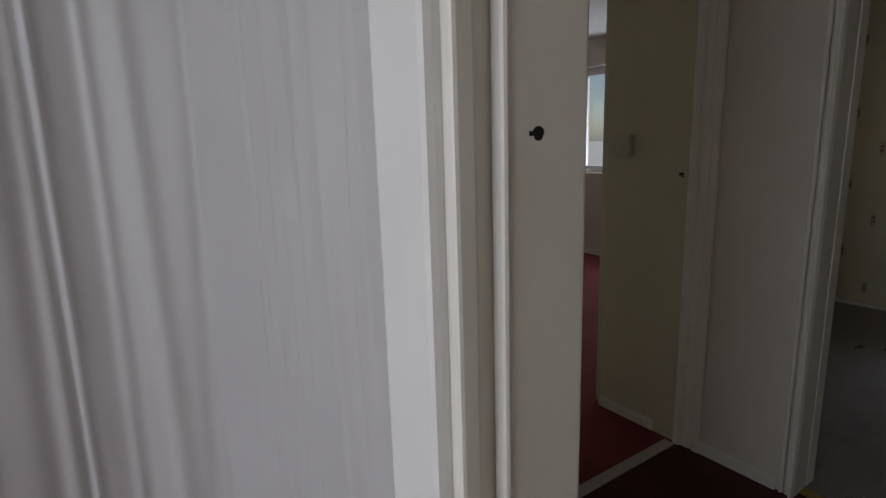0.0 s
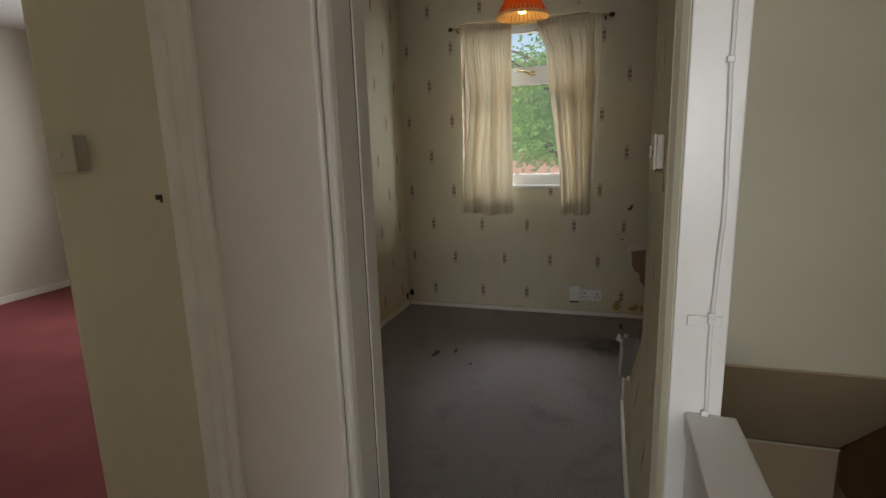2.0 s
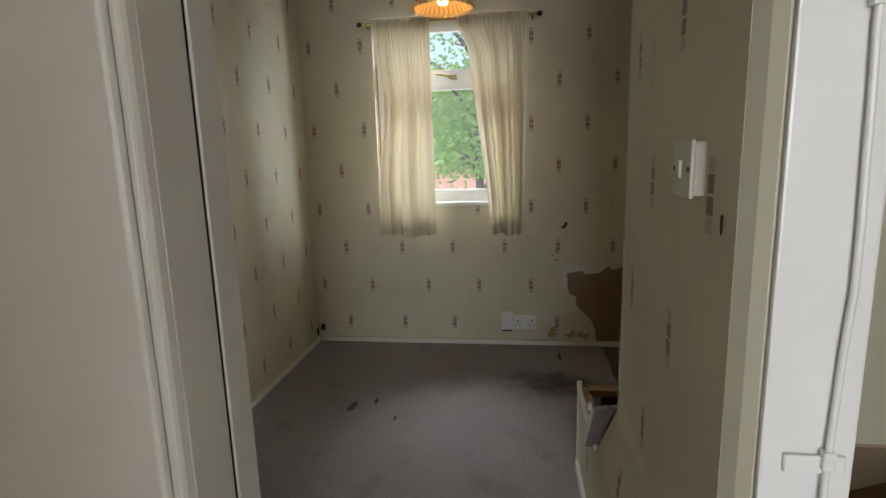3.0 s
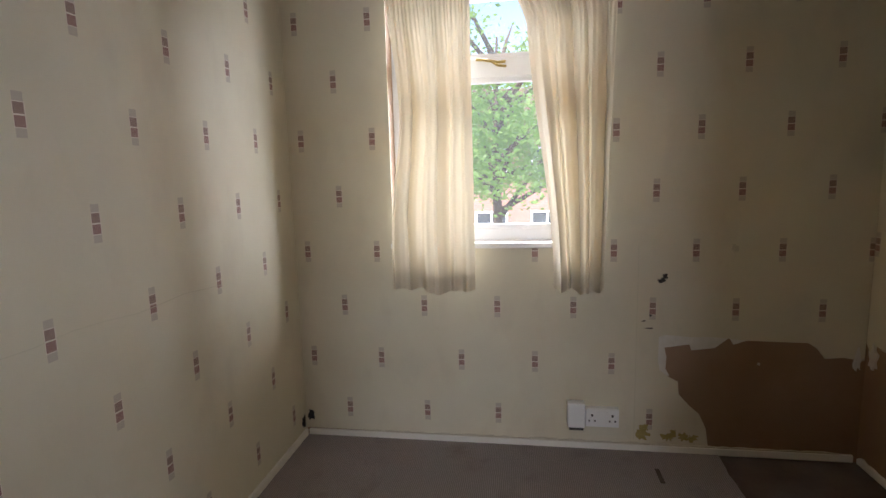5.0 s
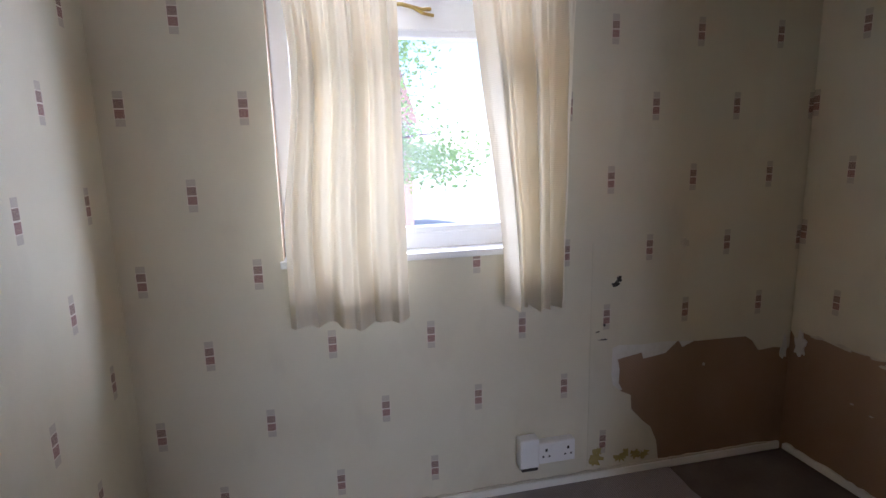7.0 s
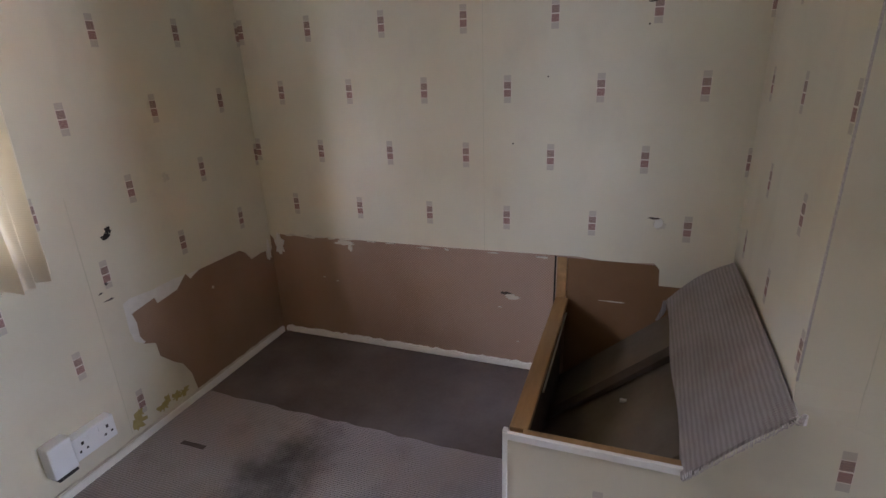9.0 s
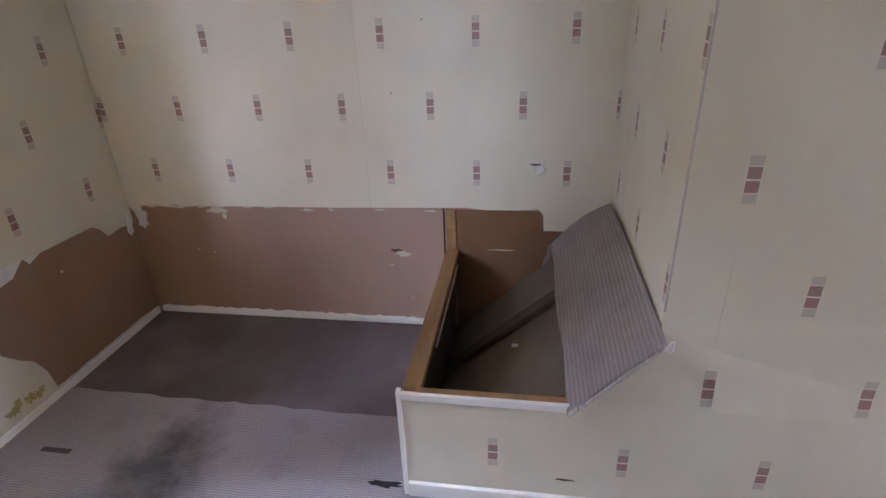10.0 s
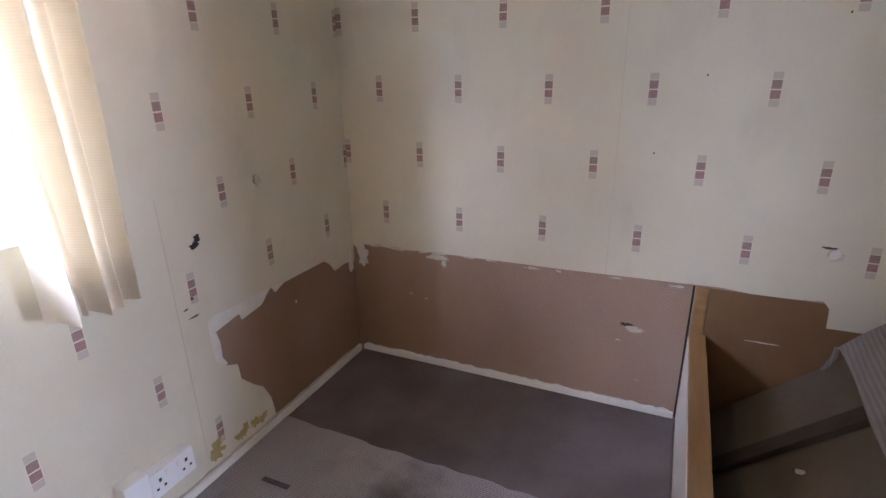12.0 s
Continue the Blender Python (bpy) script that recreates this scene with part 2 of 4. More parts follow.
def through_light(M, color, share):
    tr = M.t.nodes.new("ShaderNodeBsdfTranslucent")
    tr.inputs[0].default_value = (*color, 1)
    mx = M.t.nodes.new("ShaderNodeMixShader")
    mx.inputs[0].default_value = share
    M.t.links.new(M.b.outputs[0], mx.inputs[1])
    M.t.links.new(tr.outputs[0], mx.inputs[2])
    M.t.links.new(mx.outputs[0], M.t.nodes["Material Output"].inputs[0])


m_lampred.color((0.55, 0.12, 0.04))
through_light(m_lampred, (0.9, 0.28, 0.08), 0.5)
m_lampred = m_lampred.m


def stripes():
    M = m_stripe
    s = M.f("SINE", M.f("MULTIPLY", M.y, 2 * math.pi / 0.12))
    s2 = M.f("SINE", M.f("MULTIPLY", M.y, 2 * math.pi / 0.025))
    c = M.mix(M.ramp(s, -0.25, 0.1), (0.64, 0.58, 0.49), (0.45, 0.36, 0.30))
    c = M.mix(M.f("MULTIPLY", M.f("GREATER_THAN", s2, 0.85), 0.4), c, (0.40, 0.32, 0.26))
    c = M.mix(M.f("MULTIPLY", M.noise(120, 3), 0.3), c, (0.56, 0.46, 0.38))
    return M.color(c)


m_stripe = stripes()


def border_paper():
    M = Mat("floral border paper", 0.7)
    v = M.f("SINE", M.f("ADD", M.f("MULTIPLY", M.y, 2 * math.pi / 0.07), M.f("MULTIPLY", M.noise(34, 3), 12.0)))
    n = M.noise(80, 4)
    c = M.mix(M.ramp(v, 0.0, 0.5), (0.60, 0.55, 0.42), (0.34, 0.33, 0.24))
    c = M.mix(M.f("MULTIPLY", M.ramp(n, 0.55, 0.65), 0.7), c, (0.36, 0.22, 0.19))
    return M.color(c)


m_border = border_paper()
m_line = varied("dark green print", (0.14, 0.14, 0.10), (0.18, 0.18, 0.13), 40, 0.7)


def sprig_paper():
    """Cream paper with small brown-green sprigs."""
    M = Mat("sprigged paper", 0.7)
    rz = M.f("DIVIDE", M.z, 0.083)
    j = M.f("FLOOR", rz)
    odd = M.f("ABSOLUTE", M.f("MODULO", j, 2.0))
    cu = M.f("ADD", M.f("DIVIDE", M.y, 0.116), M.f("MULTIPLY", odd, 0.5))
    du = M.f("SUBTRACT", M.f("SUBTRACT", cu, M.f("FLOOR", cu)), 0.5)
    dz = M.f("SUBTRACT", M.f("SUBTRACT", rz, j), 0.5)
    du = M.f("MULTIPLY", du, 0.116)
    dz = M.f("MULTIPLY", dz, 0.083)
    r = M.f("SQRT", M.f("ADD", M.f("MULTIPLY", M.f("MULTIPLY", du, du), 4.0), M.f("MULTIPLY", dz, dz)))
    r = M.f("ADD", r, M.f("MULTIPLY", M.f("SUBTRACT", M.noise(160, 2), 0.5), 0.012))
    c = M.mix(M.ramp(M.noise(3, 4), 0.3, 0.7), (0.62, 0.57, 0.40), (0.67, 0.62, 0.46))
    return M.color(M.mix(M.ramp(r, 0.015, 0.008), c, (0.40, 0.34, 0.20)))


m_sprig = sprig_paper()


def bricks():
    M = m_brick
    mp = M.t.nodes.new("ShaderNodeCombineXYZ")
    M.link(M.y, mp.inputs[0])
    M.link(M.z, mp.inputs[1])
    b = M.t.nodes.new("ShaderNodeTexBrick")
    b.inputs["Scale"].default_value = 1.0
    b.inputs["Brick Width"].default_value, b.inputs["Row Height"].default_value = 0.225, 0.075
    b.inputs["Mortar Size"].default_value = 0.006
    b.inputs["Color1"].default_value = (0.44, 0.23, 0.18, 1)
    b.inputs["Color2"].default_value = (0.36, 0.18, 0.14, 1)
    b.inputs["Mortar"].default_value = (0.40, 0.36, 0.31, 1)
    M.t.links.new(mp.outputs[0], b.inputs["Vector"])
    return M.color(b.outputs[0])


m_brick = bricks()
k = m_leaf.noise(1.6, 3)
m_leaf.color(m_leaf.mix(m_leaf.ramp(k, 0.35, 0.65), (0.07, 0.15, 0.035), (0.12, 0.22, 0.06)))
through_light(m_leaf, (0.38, 0.62, 0.16), 0.5)
m_leaf = m_leaf.m

m_glass = bpy.data.materials.new("window glass")
m_glass.use_nodes = True
g = m_glass.node_tree
gt, gg, gm = (g.nodes.new(n) for n in ("ShaderNodeBsdfTransparent", "ShaderNodeBsdfGlossy", "ShaderNodeMixShader"))
fr = g.nodes.new("ShaderNodeFresnel")
fr.inputs[0].default_value = 1.2
gg.inputs["Roughness"].default_value = 0.12
g.links.new(fr.outputs[0], gm.inputs[0])
g.links.new(gt.outputs[0], gm.inputs[1])
g.links.new(gg.outputs[0], gm.inputs[2])
gd, gx = g.nodes.new("ShaderNodeBsdfTranslucent"), g.nodes.new("ShaderNodeMixShader")
gd.inputs[0].default_value = (0.9, 0.92, 0.92, 1)
gx.inputs[0].default_value = 0.015  # white veil mixed in as haze and glare over the view
g.links.new(gm.outputs[0], gx.inputs[1])
g.links.new(gd.outputs[0], gx.inputs[2])
g.links.new(gx.outputs[0], g.nodes["Material Output"].inputs[0])

m_seam = varied("yellowed paper edge", (0.55, 0.51, 0.37), (0.62, 0.58, 0.44), 20, 0.8)
m_rim = varied("white torn paper", (0.66, 0.63, 0.56), (0.76, 0.73, 0.66), 30, 0.9, bump=0.4)
m_mould = varied("yellow mould", (0.34, 0.27, 0.08), (0.45, 0.36, 0.14), 60, 0.9)
m_stain = varied("dark carpet stain", (0.08, 0.065, 0.06), (0.12, 0.10, 0.095), 60, 1.0)
m_fringe = varied("pale frayed yarn", (0.34, 0.30, 0.27), (0.62, 0.57, 0.52), 260, 1.0)
m_sheet = varied("pale creased sheeting", (0.44, 0.43, 0.43), (0.50, 0.49, 0.49), 2.5, 0.55, bump=0.1)
m_shade_in = Mat("pale shade lining", 0.7)
m_shade_in.color((0.82, 0.66, 0.36))
through_light(m_shade_in, (0.8, 0.5, 0.2), 0.3)
m_shade_in = m_shade_in.m
m_bulb = Mat("glowing bulb", 0.3)
m_bulb.b.inputs["Emission Color"].default_value = (1.0, 0.66, 0.25, 1)
m_bulb.b.inputs["Emission Strength"].default_value = 9.0
m_bulb = m_bulb.color((0.9, 0.8, 0.6))


# ---- mesh helpers ----
def add_box(bm, a, b, bevel=0.0):
    x0, y0, z0 = a
    x1, y1, z1 = b
    r = bmesh.ops.create_cube(bm, size=1.0)
    for v in r["verts"]:
        v.co = Vector(((x0 + x1) / 2 + v.co.x * (x1 - x0), (y0 + y1) / 2 + v.co.y * (y1 - y0), (z0 + z1) / 2 + v.co.z * (z1 - z0)))
    if bevel:
        es = list({e for v in r["verts"] for e in v.link_edges})
        bmesh.ops.bevel(bm, geom=es, offset=bevel, segments=2, affect="EDGES", profile=0.6)
    return bm


def boxes(*bs, bevel=0.0):
    bm = bmesh.new()
    for a, b in bs:
        add_box(bm, a, b, bevel)
    return bm


def prism(pts, axis, d0, d1):
    """A flat outline of (u, v) pushed from d0 to d1 along an axis; u, v are the other two axes in order."""
    bm = bmesh.new()

    def co(p, d):
        q = list(p)
        q.insert("xyz".index(axis), d)
        return q

    lo = [bm.verts.new(co(p, d0)) for p in pts]
    hi = [bm.verts.new(co(p, d1)) for p in pts]
    n = len(pts)
    bm.faces.new(lo)
    bm.faces.new(list(reversed(hi)))
    for i in range(n):
        bm.faces.new((lo[i], hi[i], hi[(i + 1) % n], lo[(i + 1) % n]))
    bmesh.ops.recalc_face_normals(bm, faces=bm.faces)
    return bm


def tube(bm, pts, r, seg=8):
    rings = []
    pts = [Vector(p) for p in pts]
    for i, p in enumerate(pts):
        d = (pts[min(i + 1, len(pts) - 1)] - pts[max(i - 1, 0)]).normalized()
        up = Vector((0, 0, 1)) if abs(d.z) < 0.9 else Vector((1, 0, 0))
        a = d.cross(up).normalized()
        b = d.cross(a)
        rr = r[i] if isinstance(r, (list, tuple)) else r
        rings.append([bm.verts.new(p + (a * math.cos(t) + b * math.sin(t)) * rr) for t in (2 * math.pi * k / seg for k in range(seg))])
    for q, s in zip(rings, rings[1:]):
        for k in range(seg):
            bm.faces.new((q[k], q[(k + 1) % seg], s[(k + 1) % seg], s[k]))
    bm.faces.new(rings[0])
    bm.faces.new(list(reversed(rings[-1])))
    return bm


def lathe(prof, centre, seg=40, wave=0.0, waves=0):
    bm = bmesh.new()
    rings = []
    for i, (r, z) in enumerate(prof):
        ring = []
        for k in range(seg):
            t = 2 * math.pi * k / seg
            w = 1 + wave * math.cos(waves * t)
            ring.append(bm.verts.new((centre[0] + r * w * math.cos(t), centre[1] + r * w * math.sin(t), centre[2] + z)))
        rings.append(ring)
    for q, s in zip(rings, rings[1:]):
        for k in range(seg):
            bm.faces.new((q[k], q[(k + 1) % seg], s[(k + 1) % seg], s[k]))
    bmesh.ops.recalc_face_normals(bm, faces=bm.faces)
    return bm


def part(name, bm, material, parent=None, label="", smooth=False, origin=None):
    me = bpy.data.meshes.new(name)
    if origin is not None:
        bmesh.ops.translate(bm, verts=bm.verts, vec=-Vector(origin))
    bm.to_mesh(me)
    bm.free()
    me.materials.append(material)
    if smooth:
        for p in me.polygons:
            p.use_smooth = True
    ob = new(name, me)
    if origin is not None:
        ob.location = origin
    if parent is not None:
        ob.parent = parent
    if label:
        tagged(ob, label)
    return ob


def struct(name, bm, material, label="", **kw):
    return tagged(part(name, bm, material, **kw), label, kind="structure")


def thing(name, label, category, group=""):
    return tagged(new(name), label, category, group)


def wall_x(name, x0, x1, y0, y1, z0, z1, mat, label, holes=()):
    """A wall that fills x0..x1 and runs along y; holes are (y0, y1, z0, z1), in order of y, not overlapping."""
    bs, cur = [], y0
    for a, b, c, d in holes:
        if a > cur:
            bs.append(((x0, cur, z0), (x1, a, z1)))
        if c > z0:
            bs.append(((x0, a, z0), (x1, b, c)))
        if d < z1:
            bs.append(((x0, a, d), (x1, b, z1)))
        cur = b
    if cur < y1:
        bs.append(((x0, cur, z0), (x1, y1, z1)))
    return struct(name, boxes(*bs), mat, label)


def wall_y(name, y0, y1, x0, x1, z0, z1, mat, label, holes=()):
    bs, cur = [], x0
    for a, b, c, d in holes:
        if a > cur:
            bs.append(((cur, y0, z0), (a, y1, z1)))
        if c > z0:
            bs.append(((a, y0, z0), (b, y1, c)))
        if d < z1:
            bs.append(((a, y0, d), (b, y1, z1)))
        cur = b
    if cur < x1:
        bs.append(((cur, y0, z0), (x1, y1, z1)))
    return struct(name, boxes(*bs), mat, label)


# ---- the rooms ----
CEIL = 2.26
DOOR_H = 1.98
LOW = -2.55
# floors
struct("floor_small_bedroom", boxes(((4.64, 0.955, -0.25), (7.2, 2.486, -0.006)), ((5.88, 0.132, -0.25), (7.2, 0.955, -0.006))), m_under, "bare dark felt-covered floor of the small bedroom")
struct("floor_landing", boxes(((3.075, 0.93, -0.25), (4.64, 2.05, 0.0)), ((3.075, -0.6, -0.25), (3.35, 0.93, 0.0))), m_red_dark, "landing floor with worn dark red carpet")
struct("floor_front_bedroom", boxes(((3.9, 2.05, -0.25), (4.58, 2.512, 0.0)), ((4.58, 2.42, -0.25), (4.6395, 2.512, 0.0)), ((3.9, 2.512, -0.25), (7.2, 5.85, 0.0))), m_red, "front bedroom floor with crimson carpet")
struct("floor_back_room", boxes(((-0.5, -0.6, -0.25), (3.075, 2.05, 0.0))), m_red, "back room floor with red carpet")
struct("floor_side_room", boxes(((0.9, 2.05, -0.25), (3.9, 4.4, 0.0))), m_under, "side room floor")
struct("floor_hall", boxes(((2.0, 0.132, LOW - 0.14), (7.2, 0.96, LOW))), m_red, "hall floor at the foot of the stairs")
# ceilings
struct("ceiling", boxes(((-0.6, -0.7, CEIL), (7.45, 6.0, CEIL + 0.15))), m_ceiling, "white painted ceiling")
# outer walls
WIN = (1.20, 2.03, 0.905, 1.99)
wall_x("wall_east", 7.2, 7.44, 0.03, 2.486, -0.25, CEIL, m_board, "outer window wall of brown hardboard under torn wallpaper", (WIN,))
wall_x("wall_east_front", 7.2, 7.44, 2.486, 5.95, -0.25, CEIL, m_pink, "window wall of the front bedroom", ((3.6, 5.02, 0.885, 1.985),))
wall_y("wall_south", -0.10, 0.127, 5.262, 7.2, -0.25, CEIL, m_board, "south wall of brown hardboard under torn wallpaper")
wall_y("wall_south_landing", -0.10, 0.132, 3.35, 5.262, LOW, CEIL, m_stair, "cream painted wall beside the stairs")
wall_y("wall_south_low", -0.10, 0.132, 5.262, 7.44, LOW, -0.25, m_stair, "cream lower wall beside the stairs")
wall_y("wall_north_front", 5.85, 6.0, 3.8, 7.44, -0.25, CEIL, m_plain, "plain north wall of the front bedroom")
wall_x("wall_west_front", 3.86, 3.90, 2.15, 5.85, 0.0, CEIL, m_sprig, "partition with sprigged paper between the side room and the front bedroom")
wall_y("wall_north", 2.486, 2.500, 4.704, 7.2, 0.0, CEIL, m_paper_n, "north wall with cream patterned wallpaper")
wall_y("wall_north_back", 2.500, 2.512, 4.70, 7.2, 0.0, CEIL, m_landing, "back of the north wall in the front bedroom")
wall_x("wall_west", 4.70, 4.704, 1.618, 2.500, 0.0, CEIL, m_paper_w, "papered inner face of the west wall")
wall_x("wall_west_landing", 4.58, 4.70, 1.618, 2.05, 0.0, CEIL, m_pink, "pale papered wall beside the bedroom door")
struct("wall_west_panel", prism([(4.58, 2.0505), (4.58, 2.435), (4.602, 2.474), (4.64, 2.512), (4.6995, 2.512), (4.6995, 2.0505)], "z", 0.0, CEIL), m_landing, "cream painted wall return inside the front bedroom doorway")
struct("wall_over_door", boxes(((4.60, 0.955, DOOR_H + 0.02), (4.70, 1.618, CEIL))), m_pink, "wall above the bedroom door")
wall_y("wall_partition", 0.89, 0.926, 4.60, 5.262, 0.0, CEIL, m_landing, "stair side of the partition")


def partition_face():
    """The face leans back a little towards its free corner above the stair box."""
    bm = prism([(4.60, 0.0), (5.875, 0.0), (5.875, 0.335), (5.457, 0.335), (5.282, 0.55), (5.282, CEIL), (4.60, CEIL)], "y", 0.9265, 0.961)
    for z in (0.36, 0.60):
        bmesh.ops.bisect_plane(bm, geom=bm.verts[:] + bm.edges[:] + bm.faces[:], plane_co=(0, 0, z), plane_no=(0, 0, 1))
    for v in bm.verts:
        if v.co.y > 0.95:
            v.co.y -= 0.024 * (v.co.x - 4.6) / 0.68 * min(1.0, max(0.0, (v.co.z - 0.36) / 0.24))
    bmesh.ops.triangulate(bm, faces=bm.faces)
    return bm


struct("wall_partition_face", partition_face(), m_paper_w, "papered face of the partition and of the boxed stair head")
wall_x("wall_stair_end", 5.262, 5.28, 0.132, 0.926, 0.492, CEIL, m_paper_p, "papered end wall over the stairs")
wall_x("wall_stair_end_back", 5.20, 5.262, 0.132, 0.89, 0.538, CEIL, m_landing, "cream stair side of the end wall")
struct("stair_fascia", boxes(((5.848, 0.134, -1.3), (5.879, 0.955, -0.056))), m_stair, "brown painted fascia below the sloping lining")
struct("trim_soffit", boxes(((5.838, 0.134, -0.055), (5.8478, 0.955, -0.048))), m_landing, "thin pale seam at the foot of the sloping lining")
# the landing's other walls
wall_y("wall_landing_north", 2.05, 2.15, 3.075, 4.58, 0.0, CEIL, m_landing, "landing wall with two doorways", ((3.08, 3.775, 0.0, DOOR_H), (3.90, 4.57, 0.0, DOOR_H)))
wall_x("wall_back_room", 2.945, 3.075, -0.6, 2.05, 0.0, CEIL, m_landing, "wall of the back room with its doorway", ((0.56, 1.29, 0.0, DOOR_H),))
wall_x("wall_back_west", -0.6, -0.5, -0.7, 2.15, 0.0, CEIL, m_plain, "far wall of the back room", ((-0.45, 2.0, 0.72, 1.98),))
wall_y("wall_back_south", -0.7, -0.6, -0.6, 3.4, 0.0, CEIL, m_plain, "plain wall of the back room")
wall_y("wall_back_north", 2.05, 2.15, -0.6, 3.075, 0.0, CEIL, m_plain, "plain wall of the back room")
wall_x("wall_side_west", 0.8, 0.9, 2.15, 4.5, 0.0, CEIL, m_plain, "plain wall of the side room")
wall_y("wall_side_north", 4.4, 4.5, 0.8, 3.86, 0.0, CEIL, m_plain, "plain wall of the side room", ((2.8, 3.8, 0.9, 1.9),))
wall_x("wall_stair_foot", 7.2, 7.44, 0.132, 0.96, LOW, -0.25, m_stair, "wall at the foot of the stairs")
wall_y("wall_stair_north", 0.96, 1.06, 2.0, 7.44, LOW, -0.25, m_stair, "lower wall beside the stairs")
# stair flight under the box
stairs = thing("staircase", "steep straight staircase with worn dark red carpet going down", "stairs")
stairs.location = (3.38, 0.135, 0.0)
for i in range(12):
    z = -0.196 * (i + 1)
    part("tread", boxes(((i * 0.232 - 0.02, 0, z - 0.035), ((i + 1) * 0.232 + 0.005, 0.72, z)), bevel=0.006), m_red, stairs)
    part("riser", boxes(((i * 0.232 - 0.018, 0, z + 0.001), (i * 0.232, 0.72, z + 0.16))), m_red, stairs)
part("string", prism([(-0.02, -0.02), (2.8, -2.40), (2.8, -2.54), (2.55, -2.54), (-0.02, -0.36)], "y", 0.7205, 0.745), m_gloss_old, stairs)
# plain outer walls of the floor below
for a, b in (((7.2, 1.06, -2.7), (7.44, 5.95, -0.25)), ((3.8, 5.8, -2.7), (7.2, 5.95, -0.25)), ((-0.6, -0.7, -2.7), (3.3, -0.55, -0.25)), ((-0.6, -0.55, -2.7), (-0.45, 2.15, -0.25)), ((0.8, 4.4, -2.7), (3.8, 4.5, -0.25))):
    struct("wall_outer_lower", boxes((a, b)), m_brick, "plain brick outer wall of the floor below")
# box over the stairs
# sheet added over the white inner face; its dark colour is the box's shade
struct("box_shade_lining", boxes(((5.846, 0.134, -0.03), (5.8542, 0.888, 0.322))), m_shade_nick, "inner side of the stair box, coloured dark for its shade")
wall_x("wall_box_east", 5.8545, 5.877, 0.132, 0.9545, 0.0, 0.33, m_gloss_old, "white painted end of the boxed stair head")
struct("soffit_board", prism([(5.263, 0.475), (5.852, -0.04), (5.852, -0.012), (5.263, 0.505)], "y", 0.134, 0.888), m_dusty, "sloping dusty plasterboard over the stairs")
struct("soffit_lining", prism([(5.20, 0.530), (5.852, -0.047), (5.852, -0.0405), (5.20, 0.5365)], "y", 0.134, 0.888), m_stair, "brown painted sloping lining under the board")
# thin strip whose dark colour stands for the shadow band between the boards
shadow_band = struct("soffit_shadow_band", prism([(5.29, 0.475), (5.85, 0.012), (5.85, 0.022), (5.29, 0.512)], "y", 0.41, 0.465), m_shade_nick, "thin strip on the sloping board, coloured as a shadow band")
box_rail = tagged(part("box_rail", boxes(((5.825, 0.134, 0.325), (5.874, 0.935, 0.350)), bevel=0.004), m_wood), "varnished pine rail along the top of the stair box", "trim")
struct("trim_box_front", boxes(((5.457, 0.9585, 0.334), (5.884, 0.970, 0.355)), bevel=0.003), m_gloss_old, "white painted edge of the stair box")
struct("trim_box_batten", boxes(((5.46, 0.936, 0.330), (5.836, 0.958, 0.352)), bevel=0.002), m_wood, "bare pine batten behind the painted edge")
struct("trim_wall_corner", boxes(((5.2795, 0.9355, 0.605), (5.2835, 0.9388, CEIL))), m_fringe, "soft grey worn edge of the wallpapered corner")
struct("trim_box_corner", boxes(((5.872, 0.952, 0.0), (5.884, 0.968, 0.36)), bevel=0.002), m_gloss_old, "white corner bead of the stair box")

struct("trim_lining_edge", boxes(((5.8195, 0.20, 0.314), (5.8245, 0.72, 0.319))), m_torn, "thin pale edge inside the stair box")
struct("trim_board_joint", boxes(((5.836, 0.1275, 0.33), (5.872, 0.134, 0.516)), bevel=0.001), m_wood, "pine batten at the joint of the wall boards")
struct("trim_board_gap", boxes(((5.8775, 0.1262, 0.0), (5.8835, 0.1285, 0.516))), m_hole, "dark open joint between wall boards")
struct("wall_recess_board", boxes(((5.285, 0.1275, -0.2), (5.834, 0.1295, 0.514))), m_joistwood, "darker brown board above the stairs")
# ---- paper over the board, torn along its foot ----
tear_s = [(7.197, 0.50), (7.17, 0.47), (7.15, 0.505), (7.05, 0.504), (6.98, 0.498), (6.93, 0.507), (6.72, 0.510), (6.45, 0.512), (6.29, 0.513), (6.05, 0.518), (5.89, 0.521), (5.80, 0.524), (5.72, 0.515), (5.60, 0.517), (5.53, 0.523), (5.511, 0.50), (5.507, 0.437), (5.28, 0.438)]
struct("wallpaper_south", prism(tear_s + [(5.28, CEIL), (7.197, CEIL)], "y", 0.127, 0.132), m_paper_s, "cream patterned wallpaper with a torn lower edge")
tear_e = [(0.134, 0.425), (0.209, 0.437), (0.276, 0.431), (0.308, 0.473), (0.342, 0.495), (0.557, 0.499), (0.70, 0.512), (0.79, 0.51), (0.885, 0.518), (0.912, 0.508), (0.913, 0.408), (0.905, 0.364), (0.87, 0.335), (0.83, 0.315), (0.825, 0.259), (0.778, 0.207), (0.74, 0.174), (0.712, 0.113), (0.70, 0.031)]
struct("wallpaper_east", prism(tear_e + [(1.20, 0.031), (1.20, CEIL), (0.132, CEIL)], "x", 7.195, 7.2), m_paper_e, "cream patterned wallpaper torn back from the board")
struct("wallpaper_east_window", boxes(((7.195, 1.20, 0.031), (7.2, 2.486, 0.905)), ((7.195, 1.20, 1.99), (7.2, 2.486, CEIL)), ((7.195, 2.03, 0.905), (7.2, 2.486, 1.99))), m_paper_e, "cream patterned wallpaper round the window")
